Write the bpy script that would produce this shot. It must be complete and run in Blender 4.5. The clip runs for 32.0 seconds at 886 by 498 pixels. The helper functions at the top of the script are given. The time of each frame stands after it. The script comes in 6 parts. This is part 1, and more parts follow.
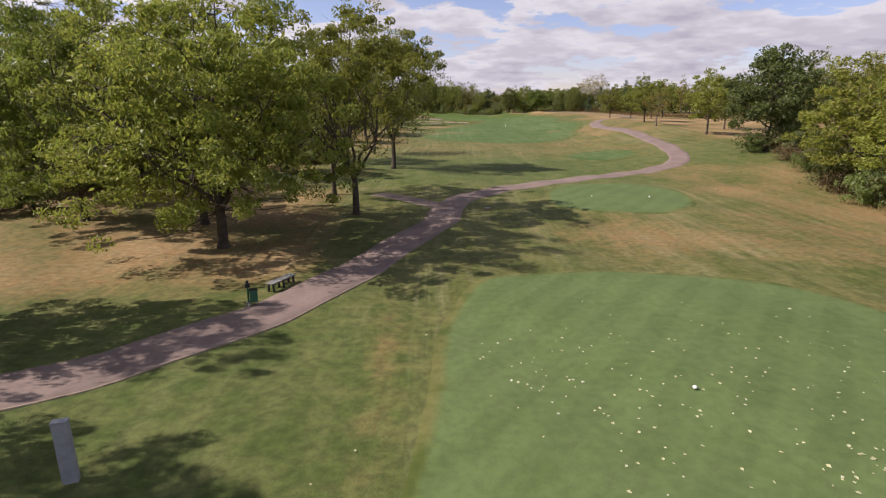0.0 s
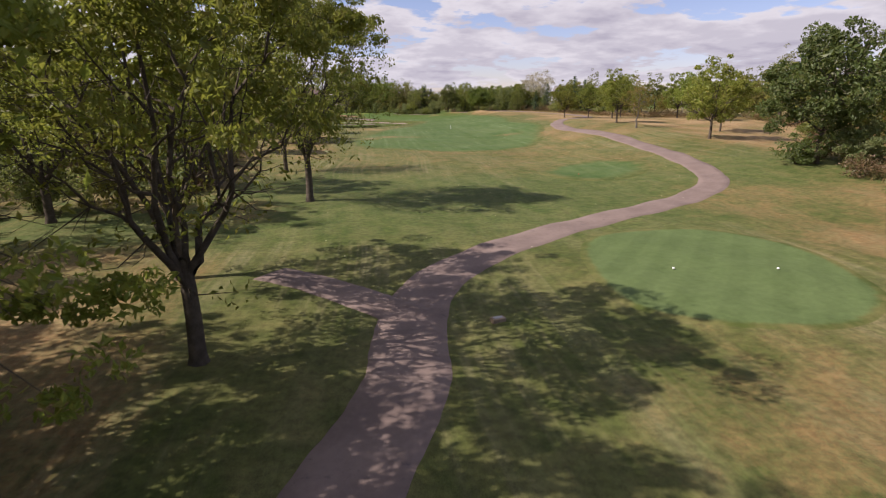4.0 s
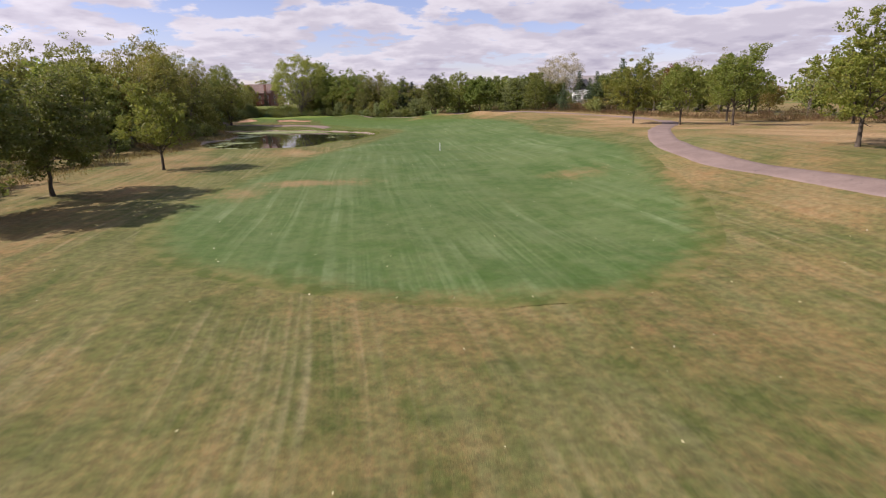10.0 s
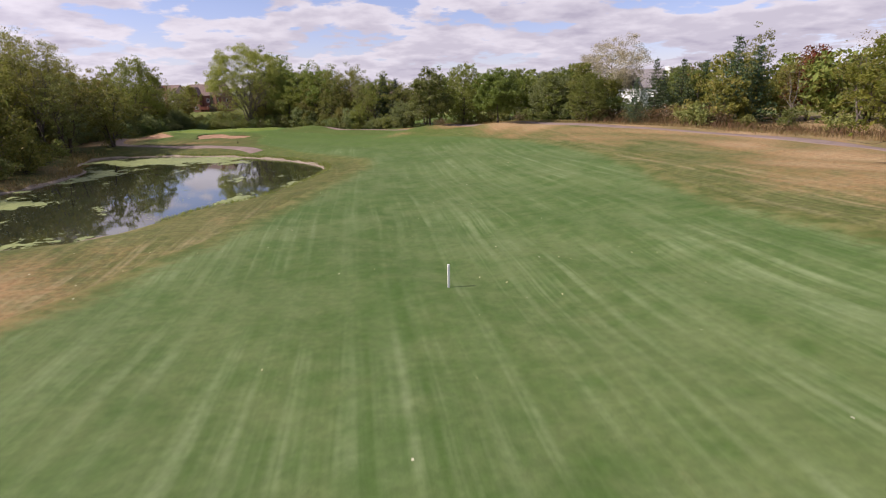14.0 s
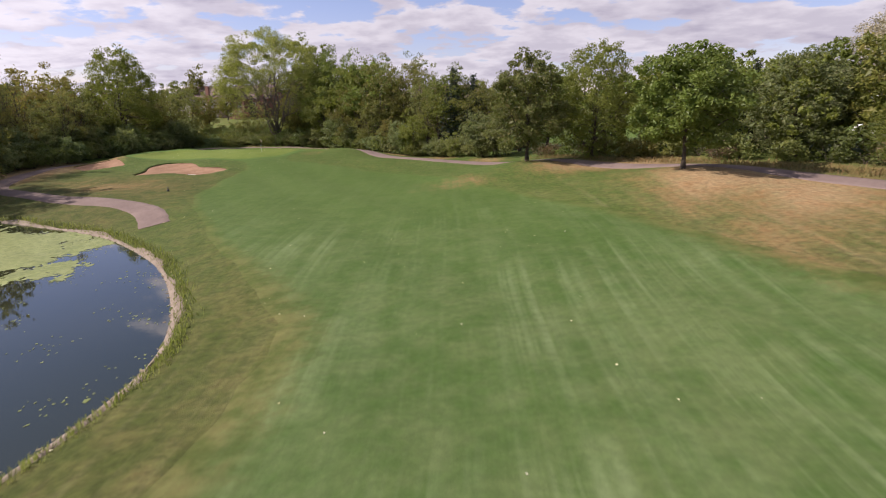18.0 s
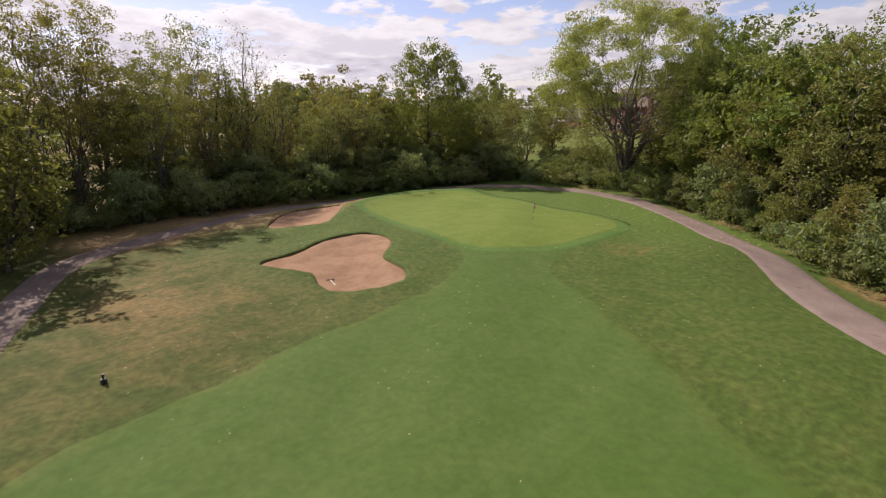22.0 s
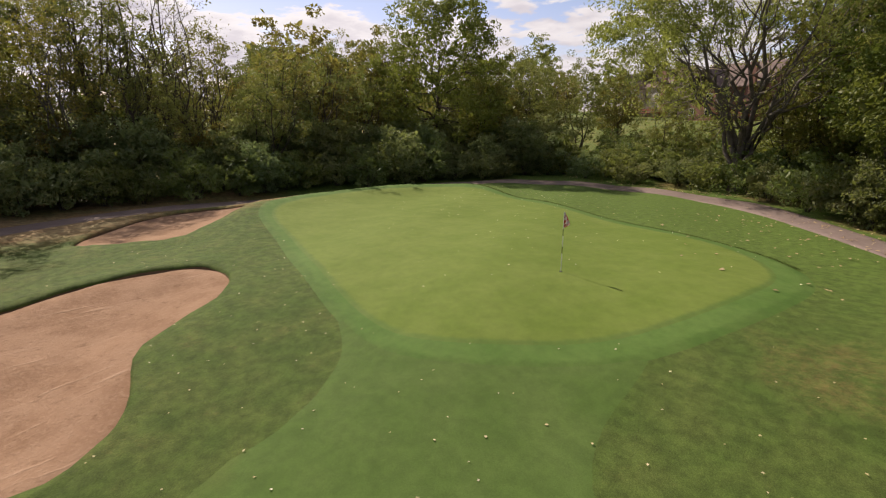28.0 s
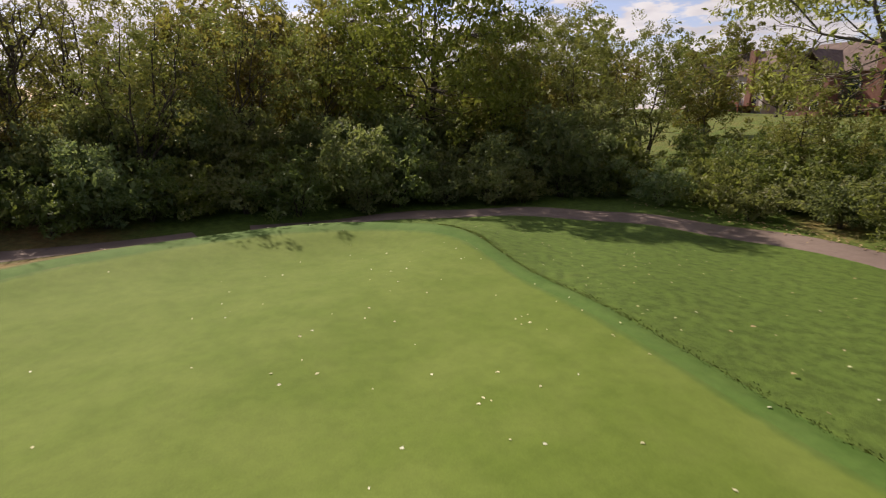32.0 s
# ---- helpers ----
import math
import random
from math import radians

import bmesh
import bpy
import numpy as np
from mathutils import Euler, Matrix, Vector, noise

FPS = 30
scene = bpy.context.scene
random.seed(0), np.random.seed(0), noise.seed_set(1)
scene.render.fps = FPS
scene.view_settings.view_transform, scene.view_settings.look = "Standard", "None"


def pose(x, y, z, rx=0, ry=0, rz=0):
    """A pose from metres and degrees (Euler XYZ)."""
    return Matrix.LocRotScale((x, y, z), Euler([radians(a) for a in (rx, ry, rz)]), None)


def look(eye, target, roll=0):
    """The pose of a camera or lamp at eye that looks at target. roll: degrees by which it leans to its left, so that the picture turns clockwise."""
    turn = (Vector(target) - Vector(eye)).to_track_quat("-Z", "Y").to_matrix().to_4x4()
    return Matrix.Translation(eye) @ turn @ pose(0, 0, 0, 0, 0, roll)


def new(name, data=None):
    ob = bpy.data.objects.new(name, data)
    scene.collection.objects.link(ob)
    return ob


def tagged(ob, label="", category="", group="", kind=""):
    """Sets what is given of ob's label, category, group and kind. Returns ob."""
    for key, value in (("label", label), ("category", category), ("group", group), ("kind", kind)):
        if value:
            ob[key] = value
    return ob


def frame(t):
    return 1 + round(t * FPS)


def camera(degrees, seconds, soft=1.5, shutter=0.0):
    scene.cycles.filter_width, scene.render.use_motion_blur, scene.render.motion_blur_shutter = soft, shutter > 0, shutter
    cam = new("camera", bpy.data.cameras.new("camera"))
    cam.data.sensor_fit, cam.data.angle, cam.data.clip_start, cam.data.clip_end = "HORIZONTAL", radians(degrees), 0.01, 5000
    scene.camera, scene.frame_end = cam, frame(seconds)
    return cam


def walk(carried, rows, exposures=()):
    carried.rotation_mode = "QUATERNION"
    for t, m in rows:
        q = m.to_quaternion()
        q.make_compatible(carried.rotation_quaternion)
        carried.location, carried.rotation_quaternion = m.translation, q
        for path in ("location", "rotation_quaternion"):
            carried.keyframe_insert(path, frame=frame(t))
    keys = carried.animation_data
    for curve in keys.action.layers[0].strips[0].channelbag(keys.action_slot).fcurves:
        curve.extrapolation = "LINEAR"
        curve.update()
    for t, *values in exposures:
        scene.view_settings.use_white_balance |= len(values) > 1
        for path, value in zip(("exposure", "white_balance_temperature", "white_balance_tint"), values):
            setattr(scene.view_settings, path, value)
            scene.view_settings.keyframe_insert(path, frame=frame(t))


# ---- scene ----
cam = camera(79.3, 32.0, soft=1.15, shutter=0.2)
METRES, EYE, TILT, LEAN, TURN = 310.0, 8.8, -15.0, 0.0, 0.0
ROWS = [
    (0.0, 0.0, 0.0, 0.0, -0.0, 0.0, 0.0),
    (0.5, -0.0007, 0.0074, 0.0019, -0.14, 0.0, 0.01),
    (1.0, -0.0015, 0.0153, 0.004, -0.69, 0.01, 0.13),
    (1.5, -0.0022, 0.0238, 0.0064, -1.76, 0.0, 0.43),
    (2.0, -0.0027, 0.0332, 0.0091, -2.8, -0.02, 0.7),
    (2.5, -0.0031, 0.0436, 0.012, -4.49, -0.09, 1.14),
    (3.0, -0.0032, 0.0551, 0.015, -5.82, -0.13, 1.52),
    (3.5, -0.0032, 0.0679, 0.0181, -6.52, -0.18, 1.73),
    (5.5, 0.0005, 0.116, 0.0301, -7.44, -0.31, 2.45),
    (6.0, 0.0021, 0.1325, 0.0345, -7.51, -0.36, 2.5),
    (6.5, 0.0041, 0.1506, 0.0392, -7.45, -0.39, 2.51),
    (7.0, 0.0066, 0.17, 0.0444, -7.48, -0.43, 2.5),
    (7.5, 0.0095, 0.19, 0.0496, -7.64, -0.47, 2.58),
    (8.0, 0.0129, 0.2106, 0.0549, -7.76, -0.49, 2.75),
    (8.5, 0.0169, 0.2315, 0.0609, -7.81, -0.5, 2.83),
    (9.0, 0.0209, 0.2529, 0.0671, -7.84, -0.5, 2.86),
    (9.5, 0.0248, 0.2744, 0.0737, -7.9, -0.52, 2.93),
    (10.0, 0.0284, 0.2962, 0.0802, -7.89, -0.53, 2.98),
    (10.5, 0.0314, 0.3175, 0.0865, -7.93, -0.54, 2.98),
    (11.0, 0.0342, 0.3395, 0.0933, -7.99, -0.56, 3.04),
    (11.5, 0.0369, 0.3618, 0.0996, -8.06, -0.54, 3.13),
    (12.0, 0.0397, 0.3841, 0.1057, -8.17, -0.53, 3.2),
    (12.5, 0.0429, 0.4062, 0.112, -8.28, -0.53, 3.31),
    (13.0, 0.046, 0.4282, 0.1188, -8.44, -0.56, 3.4),
    (13.5, 0.0494, 0.4506, 0.1253, -8.55, -0.56, 3.48),
    (15.5, 0.0609, 0.5364, 0.1504, -8.15, -0.52, 3.24),
    (16.0, 0.0648, 0.5581, 0.1571, -6.48, -0.41, 2.82),
    (16.5, 0.0685, 0.5799, 0.1636, -4.93, -0.33, 2.41),
    (17.0, 0.0718, 0.6016, 0.17, -3.32, -0.26, 1.99),
    (17.5, 0.0748, 0.6233, 0.1762, -1.09, -0.18, 1.35),
    (18.0, 0.0772, 0.645, 0.1827, 1.32, -0.14, 0.65),
    (18.5, 0.0789, 0.6665, 0.1892, 5.66, -0.11, -0.61),
    (19.0, 0.0801, 0.6873, 0.1955, 12.57, -0.29, -2.48),
    (19.5, 0.0799, 0.7081, 0.202, 18.4, -0.69, -3.99),
    (20.0, 0.0779, 0.7286, 0.2083, 24.16, -1.18, -5.57),
    (20.5, 0.0745, 0.7487, 0.2143, 30.5, -1.85, -7.14),
    (21.0, 0.0693, 0.7686, 0.2207, 36.11, -2.63, -8.52),
    (21.5, 0.0624, 0.7872, 0.2267, 39.99, -3.21, -9.46),
    (22.0, 0.0543, 0.8046, 0.2329, 42.96, -3.64, -10.17),
    (22.5, 0.047, 0.8198, 0.2375, 43.94, -3.78, -10.42),
    (23.0, 0.0407, 0.832, 0.2403, 44.99, -3.89, -10.66),
    (23.5, 0.0355, 0.8406, 0.2416, 45.1, -3.85, -10.71),
    (24.0, 0.0317, 0.8459, 0.2408, 45.2, -3.84, -10.77),
    (24.5, 0.0293, 0.849, 0.2391, 46.2, -3.97, -10.98),
    (25.0, 0.0285, 0.8508, 0.2373, 48.0, -4.32, -11.35),
    (25.5, 0.0276, 0.8526, 0.2364, 49.53, -4.7, -11.6),
    (27.5, 0.0149, 0.8691, 0.2379, 49.64, -4.81, -11.65),
    (28.0, 0.0111, 0.8749, 0.2384, 49.5, -4.79, -11.64),
    (28.5, 0.0071, 0.8809, 0.239, 49.34, -4.76, -11.62),
    (29.0, 0.0025, 0.887, 0.2401, 49.16, -4.77, -11.6),
    (29.5, -0.0024, 0.8932, 0.2411, 49.02, -4.78, -11.57),
    (30.0, -0.0079, 0.8997, 0.2422, 48.78, -4.79, -11.54),
    (30.5, -0.0137, 0.9062, 0.2436, 48.94, -4.84, -11.58),
    (31.0, -0.0195, 0.9129, 0.2455, 50.01, -5.09, -11.81),
    (31.5, -0.0255, 0.9194, 0.2474, 51.08, -5.34, -11.99),
    (32.0, -0.0316, 0.9255, 0.2493, 54.71, -6.18, -12.66),
]
walk(cam, [(t, pose(0, 0, EYE, TILT, LEAN, TURN) @ pose(METRES * x, METRES * y, METRES * z, 90 + pitch, roll, yaw)) for t, x, y, z, yaw, pitch, roll in ROWS], [(0.0, 0.5, 6600, 14.0), (6.5, 0.52, 6600, 16.0), (9.0, 0.56, 6550, 17.0), (16.0, 0.54, 6550, 18.0), (19.0, 0.49, 6600, 17.0), (22.5, 0.42, 6900, 13.0), (28.0, 0.38, 7150, 11.0), (32.0, 0.36, 7150, 11.0)])

# ---- light ----
SUN_HEIGHT, SUN_FROM = 42.5, 182.0   # degrees; the direction the light comes from, counted from +x towards +y
sun_way = Vector((math.cos(radians(SUN_HEIGHT)) * math.cos(radians(SUN_FROM)), math.cos(radians(SUN_HEIGHT)) * math.sin(radians(SUN_FROM)), math.sin(radians(SUN_HEIGHT))))
lamp = bpy.data.lights.new("sun", "SUN")
lamp.energy, lamp.angle, lamp.color = 5.0, radians(0.55), (1.0, 0.92, 0.83)
sun = new("sun", lamp)
sun.matrix_world = look(sun_way * 100, (0, 0, 0))


class Graph:
    """Short hand for node trees."""

    def __init__(self, tree):
        self.tree = tree
        tree.nodes.clear()

    def add(self, kind, ins=None):
        return self.fill(self.tree.nodes.new(kind), ins)

    def fill(self, node, ins):
        for key, value in (ins or {}).items():
            if isinstance(value, bpy.types.NodeSocket):
                self.tree.links.new(value, node.inputs[key])
            else:
                node.inputs[key].default_value = value
        return node

    def maths(self, op, a, b=0.0, c=0.0, clamp=False):
        node = self.add("ShaderNodeMath", {0: a, 1: b, 2: c})
        node.operation, node.use_clamp = op, clamp
        return node.outputs[0]

    def mix(self, f, a, b, blend="MIX"):
        node = self.tree.nodes.new("ShaderNodeMix")
        node.data_type, node.blend_type = "RGBA", blend
        self.fill(node, {"Factor": f})
        for key, value in ((6, a), (7, b)):
            if isinstance(value, bpy.types.NodeSocket):
                self.tree.links.new(value, node.inputs[key])
            else:
                node.inputs[key].default_value = (*value, 1)
        return node.outputs[2]

    def noise(self, vector, scale, detail=3.0, rough=0.55):
        return self.add("ShaderNodeTexNoise", {"Vector": vector, "Scale": scale, "Detail": detail, "Roughness": rough}).outputs[0]

    def ramp(self, f, a, b):
        node = self.tree.nodes.new("ShaderNodeMapRange")
        node.interpolation_type = "SMOOTHSTEP"
        return self.fill(node, {"Value": f, "From Min": a, "From Max": b}).outputs[0]

    def scaled(self, vector, scale, turn=0.0):
        return self.add("ShaderNodeMapping", {"Vector": vector, "Scale": scale, "Rotation": (0, 0, radians(turn))}).outputs[0]

    def place(self):
        return self.add("ShaderNodeNewGeometry").outputs["Position"]


# the sky: clear air with a broken sheet of fair-weather cloud
world = bpy.data.worlds.new("sky")
scene.world = world
world.use_nodes = True
g = Graph(world.node_tree)
air = g.add("ShaderNodeTexSky")
air.sky_type, air.sun_disc = "NISHITA", False
air.sun_elevation, air.sun_rotation = radians(SUN_HEIGHT), radians(90 - SUN_FROM)
air.air_density, air.dust_density, air.ozone_density = 1.0, 0.6, 3.0
way = g.add("ShaderNodeTexCoord").outputs["Generated"]
xyz = g.add("ShaderNodeSeparateXYZ", {0: way})
up = g.maths("ADD", g.maths("MAXIMUM", xyz.outputs[2], 0.0), 0.17)
deck = g.add("ShaderNodeCombineXYZ", {0: g.maths("DIVIDE", xyz.outputs[0], up), 1: g.maths("DIVIDE", xyz.outputs[1], up), 2: 0.0}).outputs[0]
big = g.noise(deck, 1.5, 7.0, 0.54)
fine = g.noise(deck, 4.2, 5.0, 0.58)
body = g.maths("ADD", g.maths("MULTIPLY", big, 0.7), g.maths("MULTIPLY", fine, 0.3))
higher = g.maths("ADD", up, 0.03)
above = g.add("ShaderNodeCombineXYZ", {0: g.maths("DIVIDE", xyz.outputs[0], higher), 1: g.maths("DIVIDE", xyz.outputs[1], higher), 2: 0.0}).outputs[0]
# cloud tops are white, their undersides grey
under = g.ramp(g.maths("SUBTRACT", g.noise(above, 1.5, 4.0, 0.5), big), -0.06, 0.09)
# the gaps are widest half-way up
body = g.maths("SUBTRACT", body, g.maths("MULTIPLY", g.maths("SUBTRACT", g.ramp(xyz.outputs[2], 0.1, 0.28), g.ramp(xyz.outputs[2], 0.45, 0.75)), 0.1))
cover = g.ramp(body, 0.432, 0.48)
thick = g.maths("MULTIPLY", g.maths("ADD", under, g.ramp(body, 0.47, 0.6)), 0.6, clamp=True)
cloud = g.mix(thick, (7.7, 7.5, 8.2), (4.8, 4.6, 5.6))
# clouds nearer the sun are brighter
near_sun = g.add("ShaderNodeVectorMath", {0: way, 1: sun_way})
near_sun.operation = "DOT_PRODUCT"
lit = g.maths("ADD", 1.0, g.maths("MULTIPLY", g.ramp(near_sun.outputs["Value"], 0.1, 0.9), 0.45))
cloud = g.mix(1.0, cloud, g.add("ShaderNodeCombineXYZ", {0: lit, 1: lit, 2: lit}).outputs[0], "MULTIPLY")
cover = g.maths("MULTIPLY", cover, g.ramp(xyz.outputs[2], -0.02, 0.02))
cover = g.maths("MULTIPLY", cover, g.maths("SUBTRACT", 1.0, g.maths("MULTIPLY", g.ramp(xyz.outputs[2], 0.4, 0.7), 0.35)))
clear = g.mix(g.ramp(xyz.outputs[2], 0.12, 0.5), g.mix(1.0, air.outputs[0], (1.6, 1.34, 1.5), "MULTIPLY"), air.outputs[0])
whole = g.mix(cover, clear, cloud)
shine = g.add("ShaderNodeBackground", {"Color": whole, "Strength": 0.0685})
g.add("ShaderNodeOutputWorld", {"Surface": shine.outputs[0]})


# ---- materials ----
def material(name):
    m = bpy.data.materials.new(name)
    m.use_nodes = True
    return m, Graph(m.node_tree)


def finish(g, colour, rough, bump=None, strength=0.3, distance=0.02, metal=0.0, spec=0.5):
    ins = {"Base Color": colour if isinstance(colour, bpy.types.NodeSocket) else (*colour, 1), "Roughness": rough, "Metallic": metal, "Specular IOR Level": spec}
    if bump is not None:
        ins["Normal"] = g.add("ShaderNodeBump", {"Height": bump, "Strength": strength, "Distance": distance}).outputs[0]
    s = g.add("ShaderNodeBsdfPrincipled", ins)
    g.add("ShaderNodeOutputMaterial", {"Surface": s.outputs[0]})


def turf(name, lush, pale, straw, brown, thirst=1.0, offset=0.0, streak=0.0, turn=0.0, bands=0.0, coarse=1.0, rim=None, apron=None, worn=None, lawn_green=None, west=None):
    """Grass seen from above: lush and pale green, straw and brown where the lawn map says that it is dry."""
    m, g = material(name)
    p = g.place()
    wide, mid = g.noise(p, 0.09, 4.0), g.noise(p, 0.75, 4.0)
    small, fine = g.noise(p, 7.0, 4.0, 0.7), g.noise(p, 38.0, 3.0, 0.75)
    # the wheel marks wander
    xyz = g.add("ShaderNodeSeparateXYZ", {0: p})
    drift = g.maths("ADD", g.maths("MULTIPLY", g.maths("SUBTRACT", g.noise(p, 0.02, 1.0), 0.5), 6.0), g.maths("MULTIPLY", g.maths("SUBTRACT", g.noise(p, 0.1, 2.0), 0.5), 0.5))
    flat = p
    p = g.add("ShaderNodeCombineXYZ", {0: g.maths("ADD", xyz.outputs[0], drift), 1: xyz.outputs[1], 2: 0.0}).outputs[0]
    lines = g.noise(g.scaled(p, (1.55, 0.012, 1.0), turn), 1.0, 2.0, 0.6)
    crossed = g.noise(g.scaled(p, (1.3, 0.016, 1.0), turn + 11), 1.0, 2.0, 0.6)
    green = g.mix(g.ramp(g.maths("ADD", g.maths("MULTIPLY", wide, 0.5), g.maths("MULTIPLY", mid, 0.5)), 0.36, 0.64), lush, pale)
    if streak:
        # tyre and mower marks: long, pale, crossing at small angles, with a few across
        third = g.noise(g.scaled(p, (1.4, 0.016, 1.0), turn - 15), 1.0, 2.0, 0.6)
        across = g.noise(g.scaled(p, (1.1, 0.03, 1.0), turn + 42), 1.0, 2.0, 0.6)
        wear = g.maths("MULTIPLY", g.maths("ADD", 0.2, g.maths("MULTIPLY", g.ramp(g.noise(flat, 0.07, 3.0), 0.36, 0.66), 0.8)), g.maths("ADD", 0.35, g.maths("MULTIPLY", g.ramp(g.noise(flat, 0.4, 4.0, 0.65), 0.35, 0.65), 0.8)))
        rub = g.maths("MAXIMUM", g.ramp(g.maths("MAXIMUM", lines, crossed), 0.5, 0.74), g.maths("MULTIPLY", g.ramp(g.maths("MAXIMUM", third, across), 0.55, 0.76), 0.9))
        rub = g.maths("MULTIPLY", g.maths("MULTIPLY", rub, streak), wear)
        rub = g.maths("MULTIPLY", rub, g.maths("SUBTRACT", 1.0, g.maths("MULTIPLY", g.ramp(xyz.outputs[1], 258.0, 280.0), 0.85)))
        haze = g.maths("MULTIPLY", g.ramp(g.noise(g.scaled(p, (0.5, 0.09, 1.0), turn + 4), 1.0, 4.0, 0.6), 0.42, 0.7), 0.4 * streak)
        worn = worn or tuple(min(1, c * 1.35 + 0.035) for c in pale)
        green = g.mix(rub, g.mix(haze, green, g.mix(0.5, worn, pale)), worn)
    if lawn_green:
        # the hollow beyond the trees and the verge beside the first tee stay green
        damp = g.maths("MULTIPLY", g.ramp(xyz.outputs[1], 52.0, 64.0), g.ramp(xyz.outputs[1], 96.0, 80.0))
        damp = g.maths("ADD", damp, g.maths("MULTIPLY", g.ramp(xyz.outputs[1], 30.0, 16.0), g.ramp(xyz.outputs[0], 3.0, -3.0)))
        green = g.mix(g.maths("MULTIPLY", damp, 0.7), green, g.mix(g.ramp(mid, 0.34, 0.66), *lawn_green))
    if bands:
        wave = g.add("ShaderNodeTexWave", {"Vector": g.scaled(p, (1, 1, 1), 38), "Scale": 0.17, "Distortion": 0.6, "Detail": 1.0}).outputs["Fac"]
        green = g.mix(g.maths("MULTIPLY", g.ramp(wave, 0.3, 0.7), bands), green, tuple(c * 1.3 for c in pale))
    if rim:
        # towards its edge the short grass fades into what grows beside it
        edge = g.add("ShaderNodeAttribute")
        edge.attribute_name = "rim"
        ease = g.maths("ADD", edge.outputs["Fac"], g.maths("MULTIPLY", g.maths("SUBTRACT", g.noise(p, 1.3, 4.0, 0.65), 0.5), rim[2] * 1.1))
        beside = g.mix(g.ramp(mid, 0.34, 0.66), rim[0], rim[1])
        well = g.ramp(ease, 0.0, rim[2])
        green = g.mix(well, beside, green)
        thirst = g.maths("ADD", 1.0, g.maths("MULTIPLY", well, thirst - 1.0))
        offset = g.maths("MULTIPLY", well, offset)
    if west:
        # olive grass on the pond's bank
        bank = g.maths("MULTIPLY", g.ramp(xyz.outputs[1], 184.0, 202.0), g.ramp(xyz.outputs[0], 22.0, 12.0))
        green = g.mix(g.maths("MULTIPLY", bank, 0.7), green, g.mix(g.ramp(mid, 0.34, 0.66), *west))
    if apron:
        # the neck before the green is a deeper green, its western bank olive brown
        near = g.mix(mid, apron[0], apron[1])
        if west:
            near = g.mix(g.maths("MULTIPLY", g.ramp(xyz.outputs[0], 3.0, -9.0), g.ramp(xyz.outputs[1], 286.0, 270.0)), near, g.mix(g.ramp(mid, 0.34, 0.66), *west))
        green = g.mix(g.maths("MULTIPLY", g.ramp(xyz.outputs[1], 220.0, 266.0), 0.75), green, near)
        green = g.mix(g.maths("MULTIPLY", g.ramp(xyz.outputs[1], 293.0, 308.0), 0.75), green, apron[-1])
    lawn = g.add("ShaderNodeAttribute")
    lawn.attribute_name = "dry"
    dry = lawn.outputs["Fac"]
    spread = g.maths("ADD", g.maths("MULTIPLY", g.maths("SUBTRACT", g.maths("ADD", g.maths("MULTIPLY", mid, 0.35), g.maths("ADD", g.maths("MULTIPLY", lines, 0.22), g.maths("MULTIPLY", small, 0.43))), 0.55), 1.7), offset)
    amount = g.ramp(g.maths("ADD", g.maths("MULTIPLY", dry, thirst), spread), 0.12, 0.98)
    dead = g.mix(g.ramp(g.maths("ADD", g.maths("MULTIPLY", small, 0.6), g.maths("MULTIPLY", mid, 0.4)), g.maths("ADD", 0.2, g.maths("MULTIPLY", dry, 0.2)), g.maths("ADD", 0.44, g.maths("MULTIPLY", dry, 0.3))), straw, brown)
    colour = g.mix(amount, green, dead)
    clumps = g.noise(p, 2.6, 5.0, 0.65)
    dark = g.maths("ADD", g.maths("MULTIPLY", g.ramp(fine, 0.3, 0.7), 0.45 * coarse), g.maths("MULTIPLY", g.ramp(clumps, 0.3, 0.7), 0.4 * coarse))
    dark = g.maths("ADD", dark, 1.0 - 0.42 * coarse)
    colour = g.mix(1.0, colour, g.add("ShaderNodeCombineXYZ", {0: dark, 1: dark, 2: dark}).outputs[0], "MULTIPLY")
    finish(g, colour, 0.85, g.maths("ADD", g.maths("MULTIPLY", small, 0.6), fine), 0.55 * coarse, 0.04, spec=0.15)
    return m


STRAW, BROWN = (0.302, 0.216, 0.118), (0.222, 0.126, 0.056)
LUSH_ROUGH, PALE_ROUGH = (0.059, 0.076, 0.017), (0.122, 0.119, 0.041)
ROUGH = turf("rough_grass", LUSH_ROUGH, PALE_ROUGH, STRAW, BROWN, offset=0.05, streak=0.85, turn=-4, coarse=1.3, apron=((0.043, 0.085, 0.013), (0.072, 0.104, 0.022), (0.085, 0.132, 0.025)), worn=(0.215, 0.192, 0.1), lawn_green=((0.057, 0.085, 0.02), (0.094, 0.111, 0.035)), west=((0.052, 0.066, 0.013), (0.086, 0.085, 0.024)))
FAIRWAY = turf("fairway_grass", (0.045, 0.084, 0.018), (0.083, 0.114, 0.039), (0.25, 0.168, 0.093), BROWN, thirst=0.85, offset=-0.08, streak=0.78, turn=-3, coarse=0.55, apron=((0.05, 0.09, 0.014), (0.069, 0.109, 0.022)), rim=(LUSH_ROUGH, PALE_ROUGH, 2.6))
TEE = turf("tee_grass", (0.074, 0.106, 0.036), (0.091, 0.125, 0.046), STRAW, BROWN, thirst=0.5, offset=-0.2, bands=0.22, coarse=0.55, rim=(LUSH_ROUGH, PALE_ROUGH, 0.4))
COLLAR = turf("collar_grass", (0.058, 0.112, 0.02), (0.08, 0.134, 0.03), STRAW, BROWN, thirst=0.3, offset=-0.2, coarse=0.45, rim=((0.052, 0.1, 0.018), (0.07, 0.116, 0.025), 0.9))
